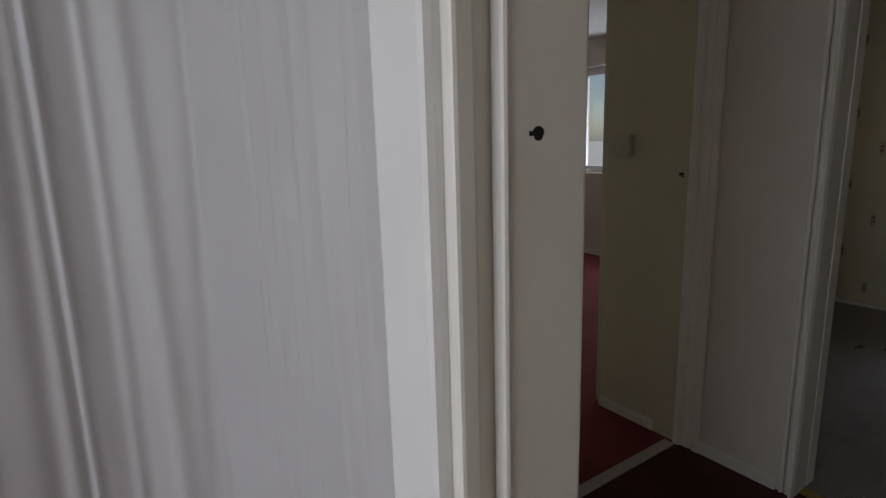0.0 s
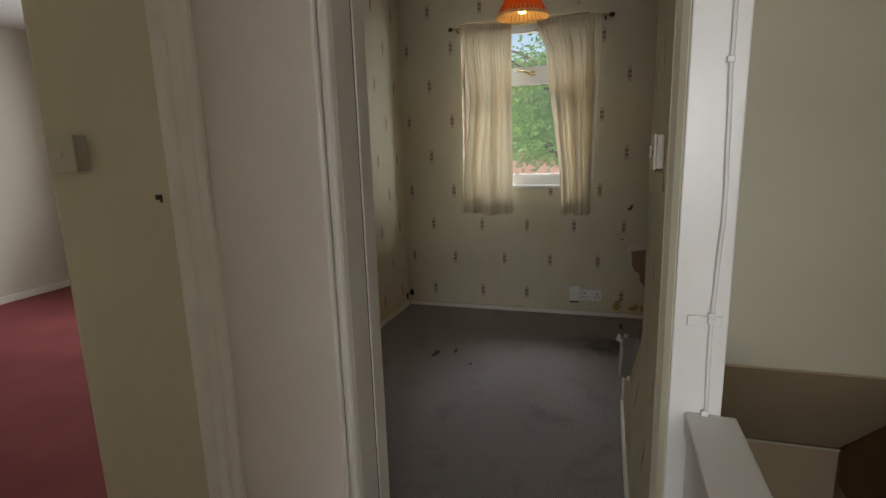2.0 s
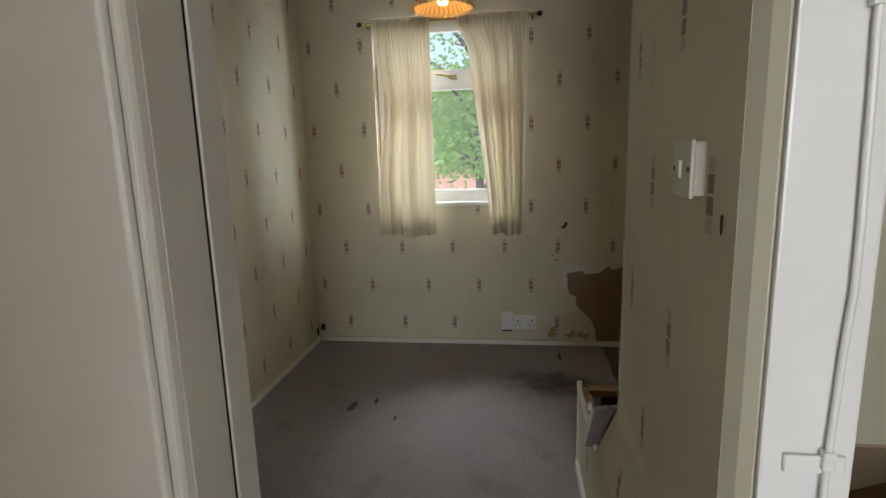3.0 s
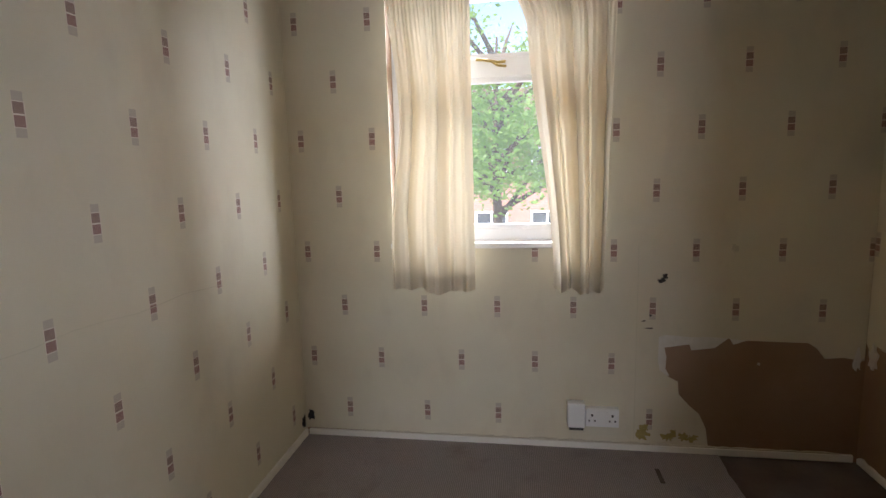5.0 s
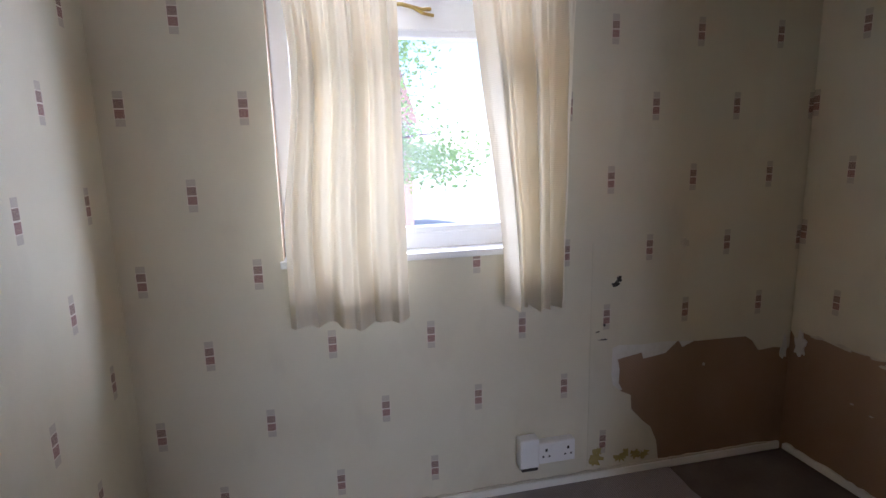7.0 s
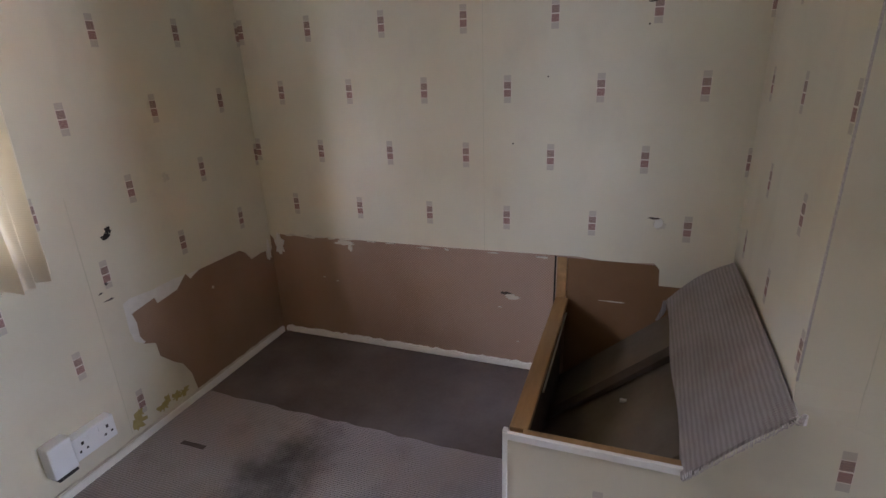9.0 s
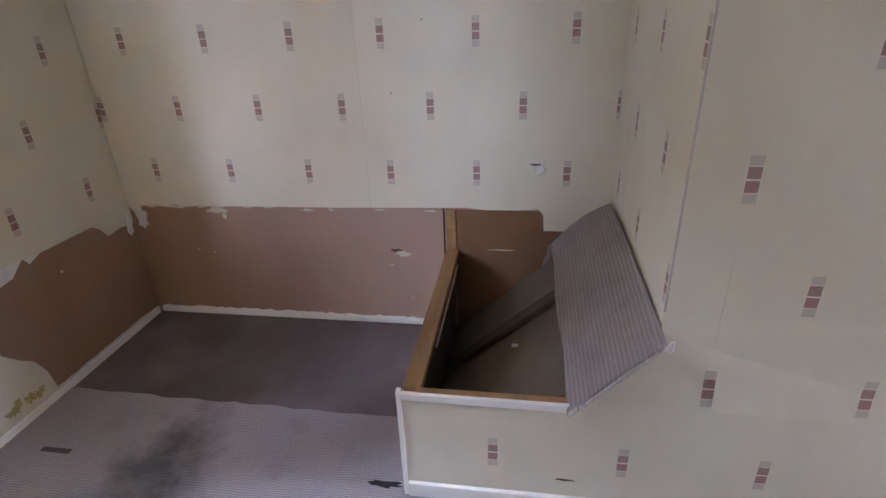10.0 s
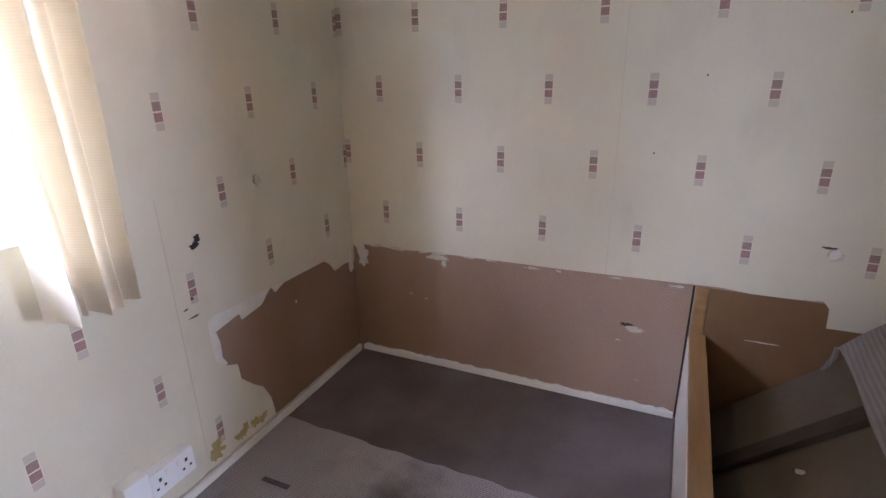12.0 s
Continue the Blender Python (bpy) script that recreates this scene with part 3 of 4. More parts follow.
rim = [(0.557, 0.505), (0.62, 0.481), (0.638, 0.51), (0.691, 0.465), (0.782, 0.453), (0.79, 0.478), (0.888, 0.462), (0.879, 0.421), (0.881, 0.37), (0.865, 0.34), (0.93, 0.33), (0.93, 0.53), (0.80, 0.53)]
struct("wallpaper_backing", prism(rim, "x", 7.1965, 7.1995), m_rim, "white torn edge of the wallpaper")

# ---- floor coverings ----
def rough_edge(a, b, n, amp, seed):
    rnd = random.Random(seed)
    return [(a[0] + (b[0] - a[0]) * i / n + rnd.uniform(-amp, amp), a[1] + (b[1] - a[1]) * i / n + rnd.uniform(-amp, amp)) for i in range(n + 1)]


edge = rough_edge((7.19, 0.668), (5.89, 0.688), 24, 0.006, 4)
carpet = tagged(part("carpet", prism(edge + [(5.89, 0.965), (4.66, 0.965), (4.66, 2.48), (7.19, 2.48)], "z", -0.006, 0.004), m_carpet), "grey ribbed carpet with a ragged cut edge and dark stains", "carpet")

# ---- skirtings ----
struct("baseboard", boxes(((7.180, 0.15, 0.0), (7.194, 2.47, 0.030)), bevel=0.003), m_gloss_old, "low white skirting under the window")
struct("baseboard", boxes(((5.886, 0.127, 0.0), (7.178, 0.141, 0.022)), bevel=0.003), m_gloss_old, "low white skirting along the torn south wall")
struct("baseboard", boxes(((4.72, 2.472, 0.0), (7.178, 2.486, 0.032)), bevel=0.003), m_gloss_old, "low white skirting along the north wall")
struct("baseboard", boxes(((4.62, 0.961, 0.0), (5.87, 0.973, 0.05)), bevel=0.003), m_gloss_old, "low white skirting of the partition")
struct("baseboard", boxes(((4.566, 1.66, 0.0), (4.58, 1.944, 0.045)), bevel=0.003), m_gloss_old, "low white skirting on the landing")
struct("baseboard", boxes(((4.566, 2.15, 0.0), (4.58, 2.436, 0.045)), bevel=0.003), m_gloss_old, "low white skirting beside the front bedroom door")
struct("baseboard", boxes(((3.9, 5.835, 0.0), (7.2, 5.85, 0.06)), bevel=0.003), m_gloss_old, "white skirting of the front bedroom")
struct("baseboard", boxes(((7.185, 2.58, 0.0), (7.2, 5.835, 0.06)), bevel=0.003), m_gloss_old, "white skirting of the front bedroom")


# ---- door frames: moulded architraves and jambs ----
def moulding(name, axis, face, out, u0, u1, z1, mat, label, inner, z0=0.0):
    """A vertical architrave from u0 to u1 on a wall face, out = +1 or -1 the way it stands proud; inner: the side of the opening."""
    w = u1 - u0
    prof = [(0, 0), (0, 0.012), (0.05, 0.017), (0.15, 0.019), (0.24, 0.016), (0.29, 0.008), (0.33, 0.008), (0.40, 0.013), (0.56, 0.015), (0.66, 0.012), (0.70, 0.018), (0.78, 0.026), (0.90, 0.027), (0.97, 0.022), (1, 0.012), (1, 0)]
    if inner < 0:
        prof = [(1 - a, b) for a, b in reversed(prof)]
    pts = [(u0 + a * w, face + out * b) for a, b in prof]
    if axis == "y":
        pts = [(b, a) for a, b in pts]
    return struct(name, prism(pts, "z", z0, z1), mat, label)


# small bedroom door
moulding("trim_door_bedroom", "y", 4.588, -1, 1.604, 1.652, DOOR_H + 0.06, m_gloss_old, "white moulded door trim", -1)
struct("door_frame_bedroom", boxes(((4.578, 1.603, 0.0), (4.664, 1.6178, DOOR_H)), ((4.675, 1.603, 0.0), (4.732, 1.6178, DOOR_H)), ((4.578, 0.955, DOOR_H), (4.732, 1.6178, DOOR_H + 0.0195)), bevel=0.002), m_gloss_old, "white door lining of the small bedroom")
struct("door_return_bedroom", prism([(4.5615, 0.90), (4.5615, 0.943), (4.576, 0.9525), (4.599, 0.9605), (4.599, 0.90)], "z", 0.0, DOOR_H), m_landing, "worn cream painted return of the bedroom doorway")
struct("trim_gap", boxes(((4.6645, 1.607, 0.0), (4.6745, 1.612, DOOR_H))), m_hole, "dark open gap beside the door lining")
struct("trim_post", boxes(((4.552, 0.852, -0.2), (4.561, 0.941, CEIL)), ((4.5612, 0.852, -0.2), (4.5995, 0.889, CEIL)), bevel=0.003), m_gloss, "white gloss post at the stair head")
struct("threshold_bedroom", boxes(((4.615, 0.965, 0.0), (4.652, 1.602, 0.009)), bevel=0.003), m_brass, "brass threshold strip")
# front bedroom door
struct("door_frame_front_jamb", boxes(((4.571, 2.052, 0.0), (4.5795, 2.15, DOOR_H)), bevel=0.002), m_landing, "cream painted door lining of the front bedroom")
struct("door_frame_front", boxes(((3.90, 2.04, 0.0), (3.925, 2.16, DOOR_H)), ((3.90, 2.04, DOOR_H), (4.575, 2.16, DOOR_H + 0.025)), bevel=0.002), m_gloss_old, "white door lining of the front bedroom")
moulding("trim_door_front", "y", 4.58, -1, 1.945, 2.05, CEIL, m_gloss_old, "white moulded corner trim", 1)
struct("trim_door_front", boxes(((3.832, 2.028, 0.0), (3.905, 2.0495, DOOR_H + 0.06)), bevel=0.008), m_gloss, "white gloss door trim")
moulding("trim_door_side", "x", 2.05, -1, 3.765, 3.83, DOOR_H + 0.06, m_gloss, "white moulded door trim", -1)
struct("door_frame_side", boxes(((3.757, 2.045, 0.0), (3.7747, 2.094, DOOR_H)), ((3.09, 2.045, DOOR_H), (3.7747, 2.15, DOOR_H + 0.025)), bevel=0.002), m_landing, "white door lining of the side room")
struct("threshold_front", boxes(((3.925, 2.03, 0.0), (4.545, 2.075, 0.008)), bevel=0.003), m_fringe, "worn threshold strip")
# back room door
struct("door_frame_back", boxes(((2.94, 1.248, 0.0), (2.962, 1.29, DOOR_H)), ((2.990, 1.245, 0.0), (3.082, 1.29, DOOR_H)), ((2.982, 1.241, 0.0), (2.990, 1.258, DOOR_H)), ((2.962, 1.262, 0.0), (2.99, 1.29, DOOR_H)), bevel=0.004), m_gloss_old, "cream door lining of the back room")
struct("trim_door_back", boxes(((2.924, 1.262, 0.0), (2.9445, 1.351, DOOR_H + 0.06)), bevel=0.008), m_gloss, "broad white gloss door trim")
moulding("trim_door_back", "y", 3.075, 1, 1.258, 1.34, DOOR_H + 0.06, m_gloss, "white moulded door trim broken off at its foot", -1, 1.205)

# ---- creased loose wall covering in the back room ----
def creased_sheet():
    rnd = random.Random(21)
    path = [(2.938, 1.351), (2.928, 1.50), (2.915, 1.72), (2.86, 1.88), (2.72, 1.97), (2.4, 2.0), (1.9, 2.01)]
    cuts = [0.0]
    for a, b in zip(path, path[1:]):
        cuts.append(cuts[-1] + math.dist(a, b))
    creases = [(rnd.uniform(0.02, cuts[-1]), rnd.uniform(0.006, 0.02), rnd.uniform(-1, 1), rnd.uniform(-0.06, 0.06)) for _ in range(30)]
    creases += [(0.055, 0.006, 1.0, 0.0), (0.075, 0.02, -0.7, 0.01)]
    bm = bmesh.new()
    nu, nz = 260, 40
    g = []
    for j in range(nz + 1):
        z = 0.02 + 2.2 * j / nz
        row = []
        for i in range(nu + 1):
            d = cuts[-1] * i / nu
            k = max(q for q in range(len(cuts) - 1) if cuts[q] <= d + 1e-9)
            f = (d - cuts[k]) / (cuts[k + 1] - cuts[k])
            a, b = path[k], path[k + 1]
            n = Vector((-(b[1] - a[1]), b[0] - a[0], 0)).normalized()
            off = 0.004 * math.sin(14 * d + 1.2 * z)
            for c, w, h, lean in creases:
                off += 0.011 * h * math.exp(-((d - c - lean * (z - 1.2)) / w) ** 2)
            row.append(bm.verts.new((a[0] + (b[0] - a[0]) * f + n.x * off, a[1] + (b[1] - a[1]) * f + n.y * off, z)))
        g.append(row)
    for q, r in zip(g, g[1:]):
        for i in range(nu):
            bm.faces.new((q[i], q[i + 1], r[i + 1], r[i]))
    return bm


tagged(part("hanging_sheet", creased_sheet(), m_sheet, smooth=True), "pale grey creased sheet hanging loose beside the doorway", "wall sheet")

# ---- window of the small bedroom ----
def window(name, x, y0, y1, z0, z1, label, transom=None, mull=()):
    ob = tagged(new(name), label, kind="structure")
    ob.location = (x, (y0 + y1) / 2, z0)
    o = ob.location.copy()

    def p(nm, bm, mat, lb=""):
        bmesh.ops.translate(bm, verts=bm.verts, vec=-o)
        return part(nm, bm, mat, ob, lb)
    f = 0.055
    p("window_frame", boxes(((x, y0, z0), (x + 0.06, y1, z0 + f)), ((x, y0, z1 - f), (x + 0.06, y1, z1)), ((x, y0, z0 + f), (x + 0.06, y0 + f, z1 - f)), ((x, y1 - f, z0 + f), (x + 0.06, y1, z1 - f)), bevel=0.004), m_upvc)
    zs = [z0 + f, z1 - f]
    if transom:
        p("transom", boxes(((x - 0.006, y0 + f, transom[0]), (x + 0.06, y1 - f, transom[1])), bevel=0.004), m_upvc)
        zs = [z0 + f, transom[0], transom[1], z1 - f]
    for m in mull:
        p("mullion", boxes(((x - 0.002, m - 0.03, z0 + f), (x + 0.06, m + 0.03, z1 - f)), bevel=0.004), m_upvc)
    for a, b in zip(zs[::2], zs[1::2]):
        for s in ((y0 + f, a, y1 - f, b),):
            p("sash", boxes(((x + 0.004, s[0], s[1]), (x + 0.05, s[2], s[1] + 0.018)), ((x + 0.004, s[0], s[3] - 0.018), (x + 0.05, s[2], s[3]))), m_upvc)
        pane = p("pane", boxes(((x + 0.026, y0 + f, a), (x + 0.030, y1 - f, b))), m_glass)
        pane.visible_shadow = False
    return ob


win = window("window_1", 7.28, 1.20, 2.03, 0.905, 1.99, "white framed window with a fanlight above a fixed pane", (1.60, 1.68))
struct("window_sill", boxes(((7.183, 1.19, 0.885), (7.30, 2.04, 0.908)), bevel=0.004), m_gloss, "white window board")
stay = tagged(part("window_stay", tube(tube(bmesh.new(), [(7.262, 1.66, 1.672), (7.25, 1.63, 1.668), (7.25, 1.57, 1.655), (7.262, 1.54, 1.66)], 0.006), [(7.25, 1.60, 1.662), (7.235, 1.57, 1.64), (7.24, 1.535, 1.636)], 0.005), m_brass), "small tarnished stay handle on the fanlight", "window handle")
window("window_2", 7.30, 3.6, 5.02, 0.885, 1.985, "white framed window of the front bedroom", None, (4.2,))

# ---- curtains ----
def curtain(name, label, top, bot, bow, swing, z_top, z_bot, folds, seed):
    """A gathered curtain between y = top[0]..top[1] at its head and bot[0]..bot[1] at its hem. bow draws in its outer edge, swing throws its inner edge out."""
    rnd = random.Random(seed)
    ph = [rnd.uniform(0, 6.28) for _ in range(8)]
    fold_at = [(k + 0.5 + rnd.uniform(-0.28, 0.28)) / folds for k in range(folds)]
    wid = [rnd.uniform(0.035, 0.075) for _ in fold_at]
    dep = [rnd.uniform(0.55, 1.2) for _ in fold_at]
    nu, nz = 200, 70
    root = thing(name, label, "curtain", "curtains at the small window")
    root.location = (7.105, (top[0] + top[1]) / 2, z_bot)

    def point(s, t, hem=0.0):
        e = t * t * (3 - 2 * t)
        a = top[0] + (bot[0] - top[0]) * e - bow * math.sin(math.pi * min(1.0, t * 1.25)) ** 2
        q = min(1.0, t / 0.16)
        b = top[1] + (bot[1] - top[1]) * e + swing * (q * q * (3 - 2 * q)) * (1 - e)
        grow = min(1.0, 0.25 + t * 1.9)
        x = 0.0
        for c, w, d in zip(fold_at, wid, dep):
            c2 = c + 0.02 * math.sin(2.5 * t + c * 20)
            x -= 0.046 * d * grow * math.exp(-((s - c2) / w) ** 2)
        x += 0.017 * grow * math.sin(2 * math.pi * 2.6 * s + ph[0] + 0.8 * t)
        x += 0.005 * math.sin(2 * math.pi * (folds * 3.7) * s + ph[1]) * max(0.12, 1 - t * 2.2)
        x += 0.004 * math.sin(9 * t + 6 * s + ph[2]) + 0.002 * math.sin(23 * t + 15 * s + ph[3])
        y = a + (b - a) * s + 0.004 * math.sin(2 * math.pi * folds * s + ph[4]) * grow
        z = z_top + (z_bot - z_top) * t + (0.008 * math.sin(7 * s + ph[5]) + 0.004 * math.sin(19 * s + ph[6])) * t
        return (7.105 + 0.012 + x - hem, y, z)

    def sheet(t0, t1, n, hem):
        bm = bmesh.new()
        g = [[bm.verts.new(Vector(point(i / nu, t0 + (t1 - t0) * j / n, hem)) - root.location) for i in range(nu + 1)] for j in range(n + 1)]
        for q, r in zip(g, g[1:]):
            for i in range(nu):
                bm.faces.new((q[i], q[i + 1], r[i + 1], r[i]))
        return bm
    part("cloth", sheet(0.0, 1.0, nz, 0.0), m_curtain, root, smooth=True)
    part("hem", sheet(0.945, 1.002, 4, 0.0022), m_curtain, root, "folded and stitched hem", smooth=True)
    part("heading", sheet(-0.012, 0.028, 4, 0.0025), m_curtain, root, "gathered heading tape", smooth=True)
    return root


curtain("curtain", "cream unlined curtain hanging in soft folds, drawn aside from the window", (2.008, 1.672), (2.018, 1.668), 0.042, 0.0, 1.945, 0.722, 6, 3)
curtain("curtain", "cream unlined curtain bowed at its inner edge, hanging by the window", (1.118, 1.515), (1.150, 1.345), 0.0, -0.055, 1.945, 0.722, 5, 12)

pole = thing("curtain_pole", "thin dark curtain pole on end brackets", "curtain pole")
pole.location = (7.13, 1.57, 1.947)
bmp = tube(bmesh.new(), [(0, -0.50, 0), (0, 0.50, 0)], 0.007, 10)
part("pole", bmp, m_brass, pole, smooth=True)
for s in (-1, 1):
    part("finial", tube(bmesh.new(), [(0, s * 0.498, 0), (0, s * 0.512, 0), (0, s * 0.522, 0), (0, s * 0.53, 0)], [0.008, 0.015, 0.013, 0.004], 10), m_black, pole, smooth=True)
    part("bracket", tube(bmesh.new(), [(0.065, s * 0.475, -0.012), (0.03, s * 0.475, -0.012), (0.0, s * 0.475, -0.006)], 0.005), m_black, pole)

# ---- pendant lamp ----
LX, LY, LZ = 6.6, 1.525, 1.868
lamp = thing("pendant_lamp", "pendant lamp with a red pleated shade and lit bulb", "lamp")
lamp.location = (LX, LY, LZ)
part("shade", lathe([(0.142, 0.0), (0.136, 0.010), (0.116, 0.045), (0.094, 0.085), (0.070, 0.118), (0.045, 0.128)], (0, 0, 0), 256, 0.028, 34), m_lampred, lamp, "red pleated shade with a scalloped rim")
part("rim", lathe([(0.138, 0.006), (0.144, -0.006), (0.147, 0.0), (0.143, 0.012)], (0, 0, 0), 256, 0.03, 34), m_shade_in, lamp, "cream scalloped rim of the shade")
part("lining", lathe([(0.137, 0.004), (0.113, 0.045), (0.091, 0.084), (0.068, 0.114)], (0, 0, 0), 96), m_shade_in, lamp, "pale inner lining of the shade", smooth=True)
part("bulb", lathe([(0.001, 0.0), (0.018, 0.006), (0.029, 0.025), (0.028, 0.045), (0.016, 0.065), (0.013, 0.085)], (0, 0, 0.012), 20), m_bulb, lamp, smooth=True)
part("lampholder", lathe([(0.014, 0.0), (0.018, 0.004), (0.018, 0.045), (0.006, 0.055)], (0, 0, 0.095), 16), m_plastic, lamp, smooth=True)
part("flex", tube(bmesh.new(), [(0, 0, 0.148), (0, 0, CEIL - LZ)], 0.0035, 6), m_plastic, lamp)

# ---- electric fittings ----
def socket(y0, y1, z0, z1):
    s = thing("double_socket", "white double power socket low on the papered wall", "power socket")
    s.location = (7.195, (y0 + y1) / 2, (z0 + z1) / 2)
    w, h = (y1 - y0) / 2, (z1 - z0) / 2
    part("backbox", boxes(((-0.028, -w, -h), (0, w, h)), bevel=0.003), m_plastic, s)
    part("faceplate", boxes(((-0.036, -w, -h), (-0.0285, w, h)), bevel=0.003), m_plastic, s)
    for k in (-1, 1):
        part("switch_rocker", boxes(((-0.040, k * 0.018 - 0.006, 0.012), (-0.0365, k * 0.018 + 0.006, 0.030)), bevel=0.001), m_plastic, s)
        part("pin_holes", boxes(((-0.0368, k * 0.042 - 0.004, 0.006), (-0.0361, k * 0.042 + 0.004, 0.017)), ((-0.0368, k * 0.042 - 0.015, -0.016), (-0.0361, k * 0.042 - 0.008, -0.009)), ((-0.0368, k * 0.042 + 0.008, -0.016), (-0.0361, k * 0.042 + 0.015, -0.009))), m_black, s)
    return s


socket(1.070, 1.208, 0.115, 0.195)
blank = thing("wall_box", "white plastic box beside the power socket", "socket box")
blank.location = (7.195, 1.247, 0.165)
part("case", boxes(((-0.045, -0.036, -0.055), (0, 0.036, 0.055)), bevel=0.006), m_plastic, blank)
part("base_flap", boxes(((-0.047, -0.030, -0.064), (-0.01, 0.030, -0.0555)), bevel=0.002), m_black, blank)

switch = thing("light_switch", "white square light switch on the papered partition", "light switch")
switch.location = (4.745, 0.9565, 1.172)
part("backbox", boxes(((-0.034, 0, -0.034), (0.034, 0.014, 0.034)), bevel=0.003), m_plastic_old, switch)
part("faceplate", boxes(((-0.037, 0.0142, -0.037), (0.037, 0.020, 0.037)), bevel=0.003), m_plastic_old, switch)
part("rocker", boxes(((-0.007, 0.0202, -0.012), (0.007, 0.025, 0.012)), bevel=0.002), m_plastic_old, switch)
for k in (-1, 1):
    part("screw", boxes(((k * 0.030 - 0.003, 0.0202, -0.003), (k * 0.028 + 0.003, 0.0212, 0.003)), bevel=0.001), m_black, switch)

stat = thing("switch_box", "white square light switch on a deep box", "light switch")
stat.location = (4.58, 2.345, 1.205)
part("backbox", boxes(((-0.032, -0.043, -0.043), (0, 0.043, 0.043)), bevel=0.004), m_plastic_old, stat)
part("faceplate", boxes(((-0.040, -0.045, -0.045), (-0.0325, 0.045, 0.045)), bevel=0.003), m_plastic_old, stat)
part("rocker", boxes(((-0.046, -0.006, -0.010), (-0.0405, 0.006, 0.010)), bevel=0.002), m_plastic_old, stat)

pl = thing("strike_plate", "small dark latch plate let into the door lining", "strike plate")
pl.location = (4.5445, 2.066, 1.094)
part("plate", boxes(((-0.0015, -0.010, -0.003), (0.001, 0.009, 0.009)), ((-0.0015, -0.010, -0.009), (0.001, -0.003, -0.0035)), bevel=0.0005), m_black, pl)
lh = thing("latch_hole", "dark worn latch hole in the painted door lining", "latch hole")
lh.location = (3.022, 1.2449, 1.238)
part("hole", prism([(0.0058 * math.cos(t) * (1 + 0.12 * math.sin(3 * t)), 0.006 * math.sin(t)) for t in (k * math.pi / 8 for k in range(16))], "y", -0.0008, 0.0005), m_hole, lh)
part("notch", boxes(((-0.010, -0.0008, -0.002), (-0.0062, 0.0005, 0.002))), m_hole, lh)
for z in (0.77, 0.735, 1.09):
    h = thing("hinge_mortise", "empty hinge recess with rust marks in the door lining", "hinge")
    h.location = (3.757, 2.085, z)
    part("leaf", boxes(((-0.003, -0.009, -0.014), (0.001, 0.009, 0.014)), bevel=0.0008), m_black, h)

# ---- stair rail ----
rail = thing("stair_guard", "white gloss handrail guard at the head of the stairs", "handrail")
rail.location = (4.2, 0.872, 0.0)
part("handrail", boxes(((-0.30, -0.045, 0.655), (0.35, 0.042, 0.70)), bevel=0.005), m_gloss, rail)
part("side_board", boxes(((-0.27, 0.012, 0.50), (0.345, 0.036, 0.654)), bevel=0.004), m_gloss, rail)
part("newel", boxes(((-0.34, -0.045, -0.24), (-0.303, 0.04, 0.685)), bevel=0.005), m_gloss, rail)
part("newel_cap", boxes(((-0.375, -0.075, 0.62), (-0.342, -0.02, 0.672)), bevel=0.012), m_gloss, rail)
part("bottom_rail", boxes(((-0.302, -0.02, 0.0), (0.345, 0.02, 0.10)), bevel=0.004), m_gloss, rail)
for i in range(5):
    part("baluster", boxes(((-0.22 + i * 0.11, -0.016, 0.101), (-0.19 + i * 0.11, 0.011, 0.654)), bevel=0.003), m_gloss, rail)

cable = thing("surface_cable", "white painted cable clipped down the gloss post", "cable")
cable.location = (4.55, 0.877, 0.70)
rnd = random.Random(5)
part("cable", tube(bmesh.new(), [(-0.004, 0.003 * math.sin(i * 0.7) + rnd.uniform(-0.001, 0.001), i * 0.06) for i in range(27)], 0.0036, 8), m_gloss, cable, smooth=True)
for z in (0.004, 0.18, 0.19, 0.62, 1.05, 1.45):
    part("clip", boxes(((-0.010, -0.002, z - 0.005), (0.0, 0.010, z + 0.005)), bevel=0.002), m_gloss, cable)
struct("trim_post_joint", boxes(((4.546, 0.862, 0.868), (4.552, 0.92, 0.888)), bevel=0.002), m_gloss, "painted batten joint on the post")

# ---- side room: dado and radiator ----
struct("wall_side_east", boxes(((3.777, 2.105, 0.0), (3.8595, 4.4, CEIL)), ((3.7775, 2.052, 0.0), (3.83, 2.1045, CEIL))), m_sprig, "sprigged paper on the upper wall of the side room")
struct("wallpaper_dado", boxes(((3.7762, 2.052, 0.0), (3.777, 4.4, 0.848))), m_stripe, "striped paper on the lower wall of the side room")
struct("wallpaper_border", boxes(((3.7755, 2.052, 0.8485), (3.777, 4.4, 0.952))), m_border, "floral border paper round the side room")
for z in (0.854, 0.940):
    struct("border_line", boxes(((3.7750, 2.052, z), (3.7754, 4.4, z + 0.006))), m_line, "dark green line along the border paper")
struct("baseboard", boxes(((3.765, 2.17, 0.0), (3.776, 4.39, 0.05)), bevel=0.003), m_gloss_old, "low white skirting of the side room")
radiator = thing("radiator", "white panel radiator on the striped wall", "radiator")
radiator.location = (3.715, 3.02, 0.0)
part("panel", boxes(((-0.012, -0.45, 0.085), (0.012, 0.45, 0.645)), bevel=0.008), m_gloss, radiator)
part("top_rail", boxes(((-0.018, -0.455, 0.6455), (0.02, 0.455, 0.657)), bevel=0.003), m_gloss, radiator)
part("valve", tube(bmesh.new(), [(0, -0.452, 0.635), (0, -0.478, 0.635)], 0.012, 10), m_plastic, radiator)
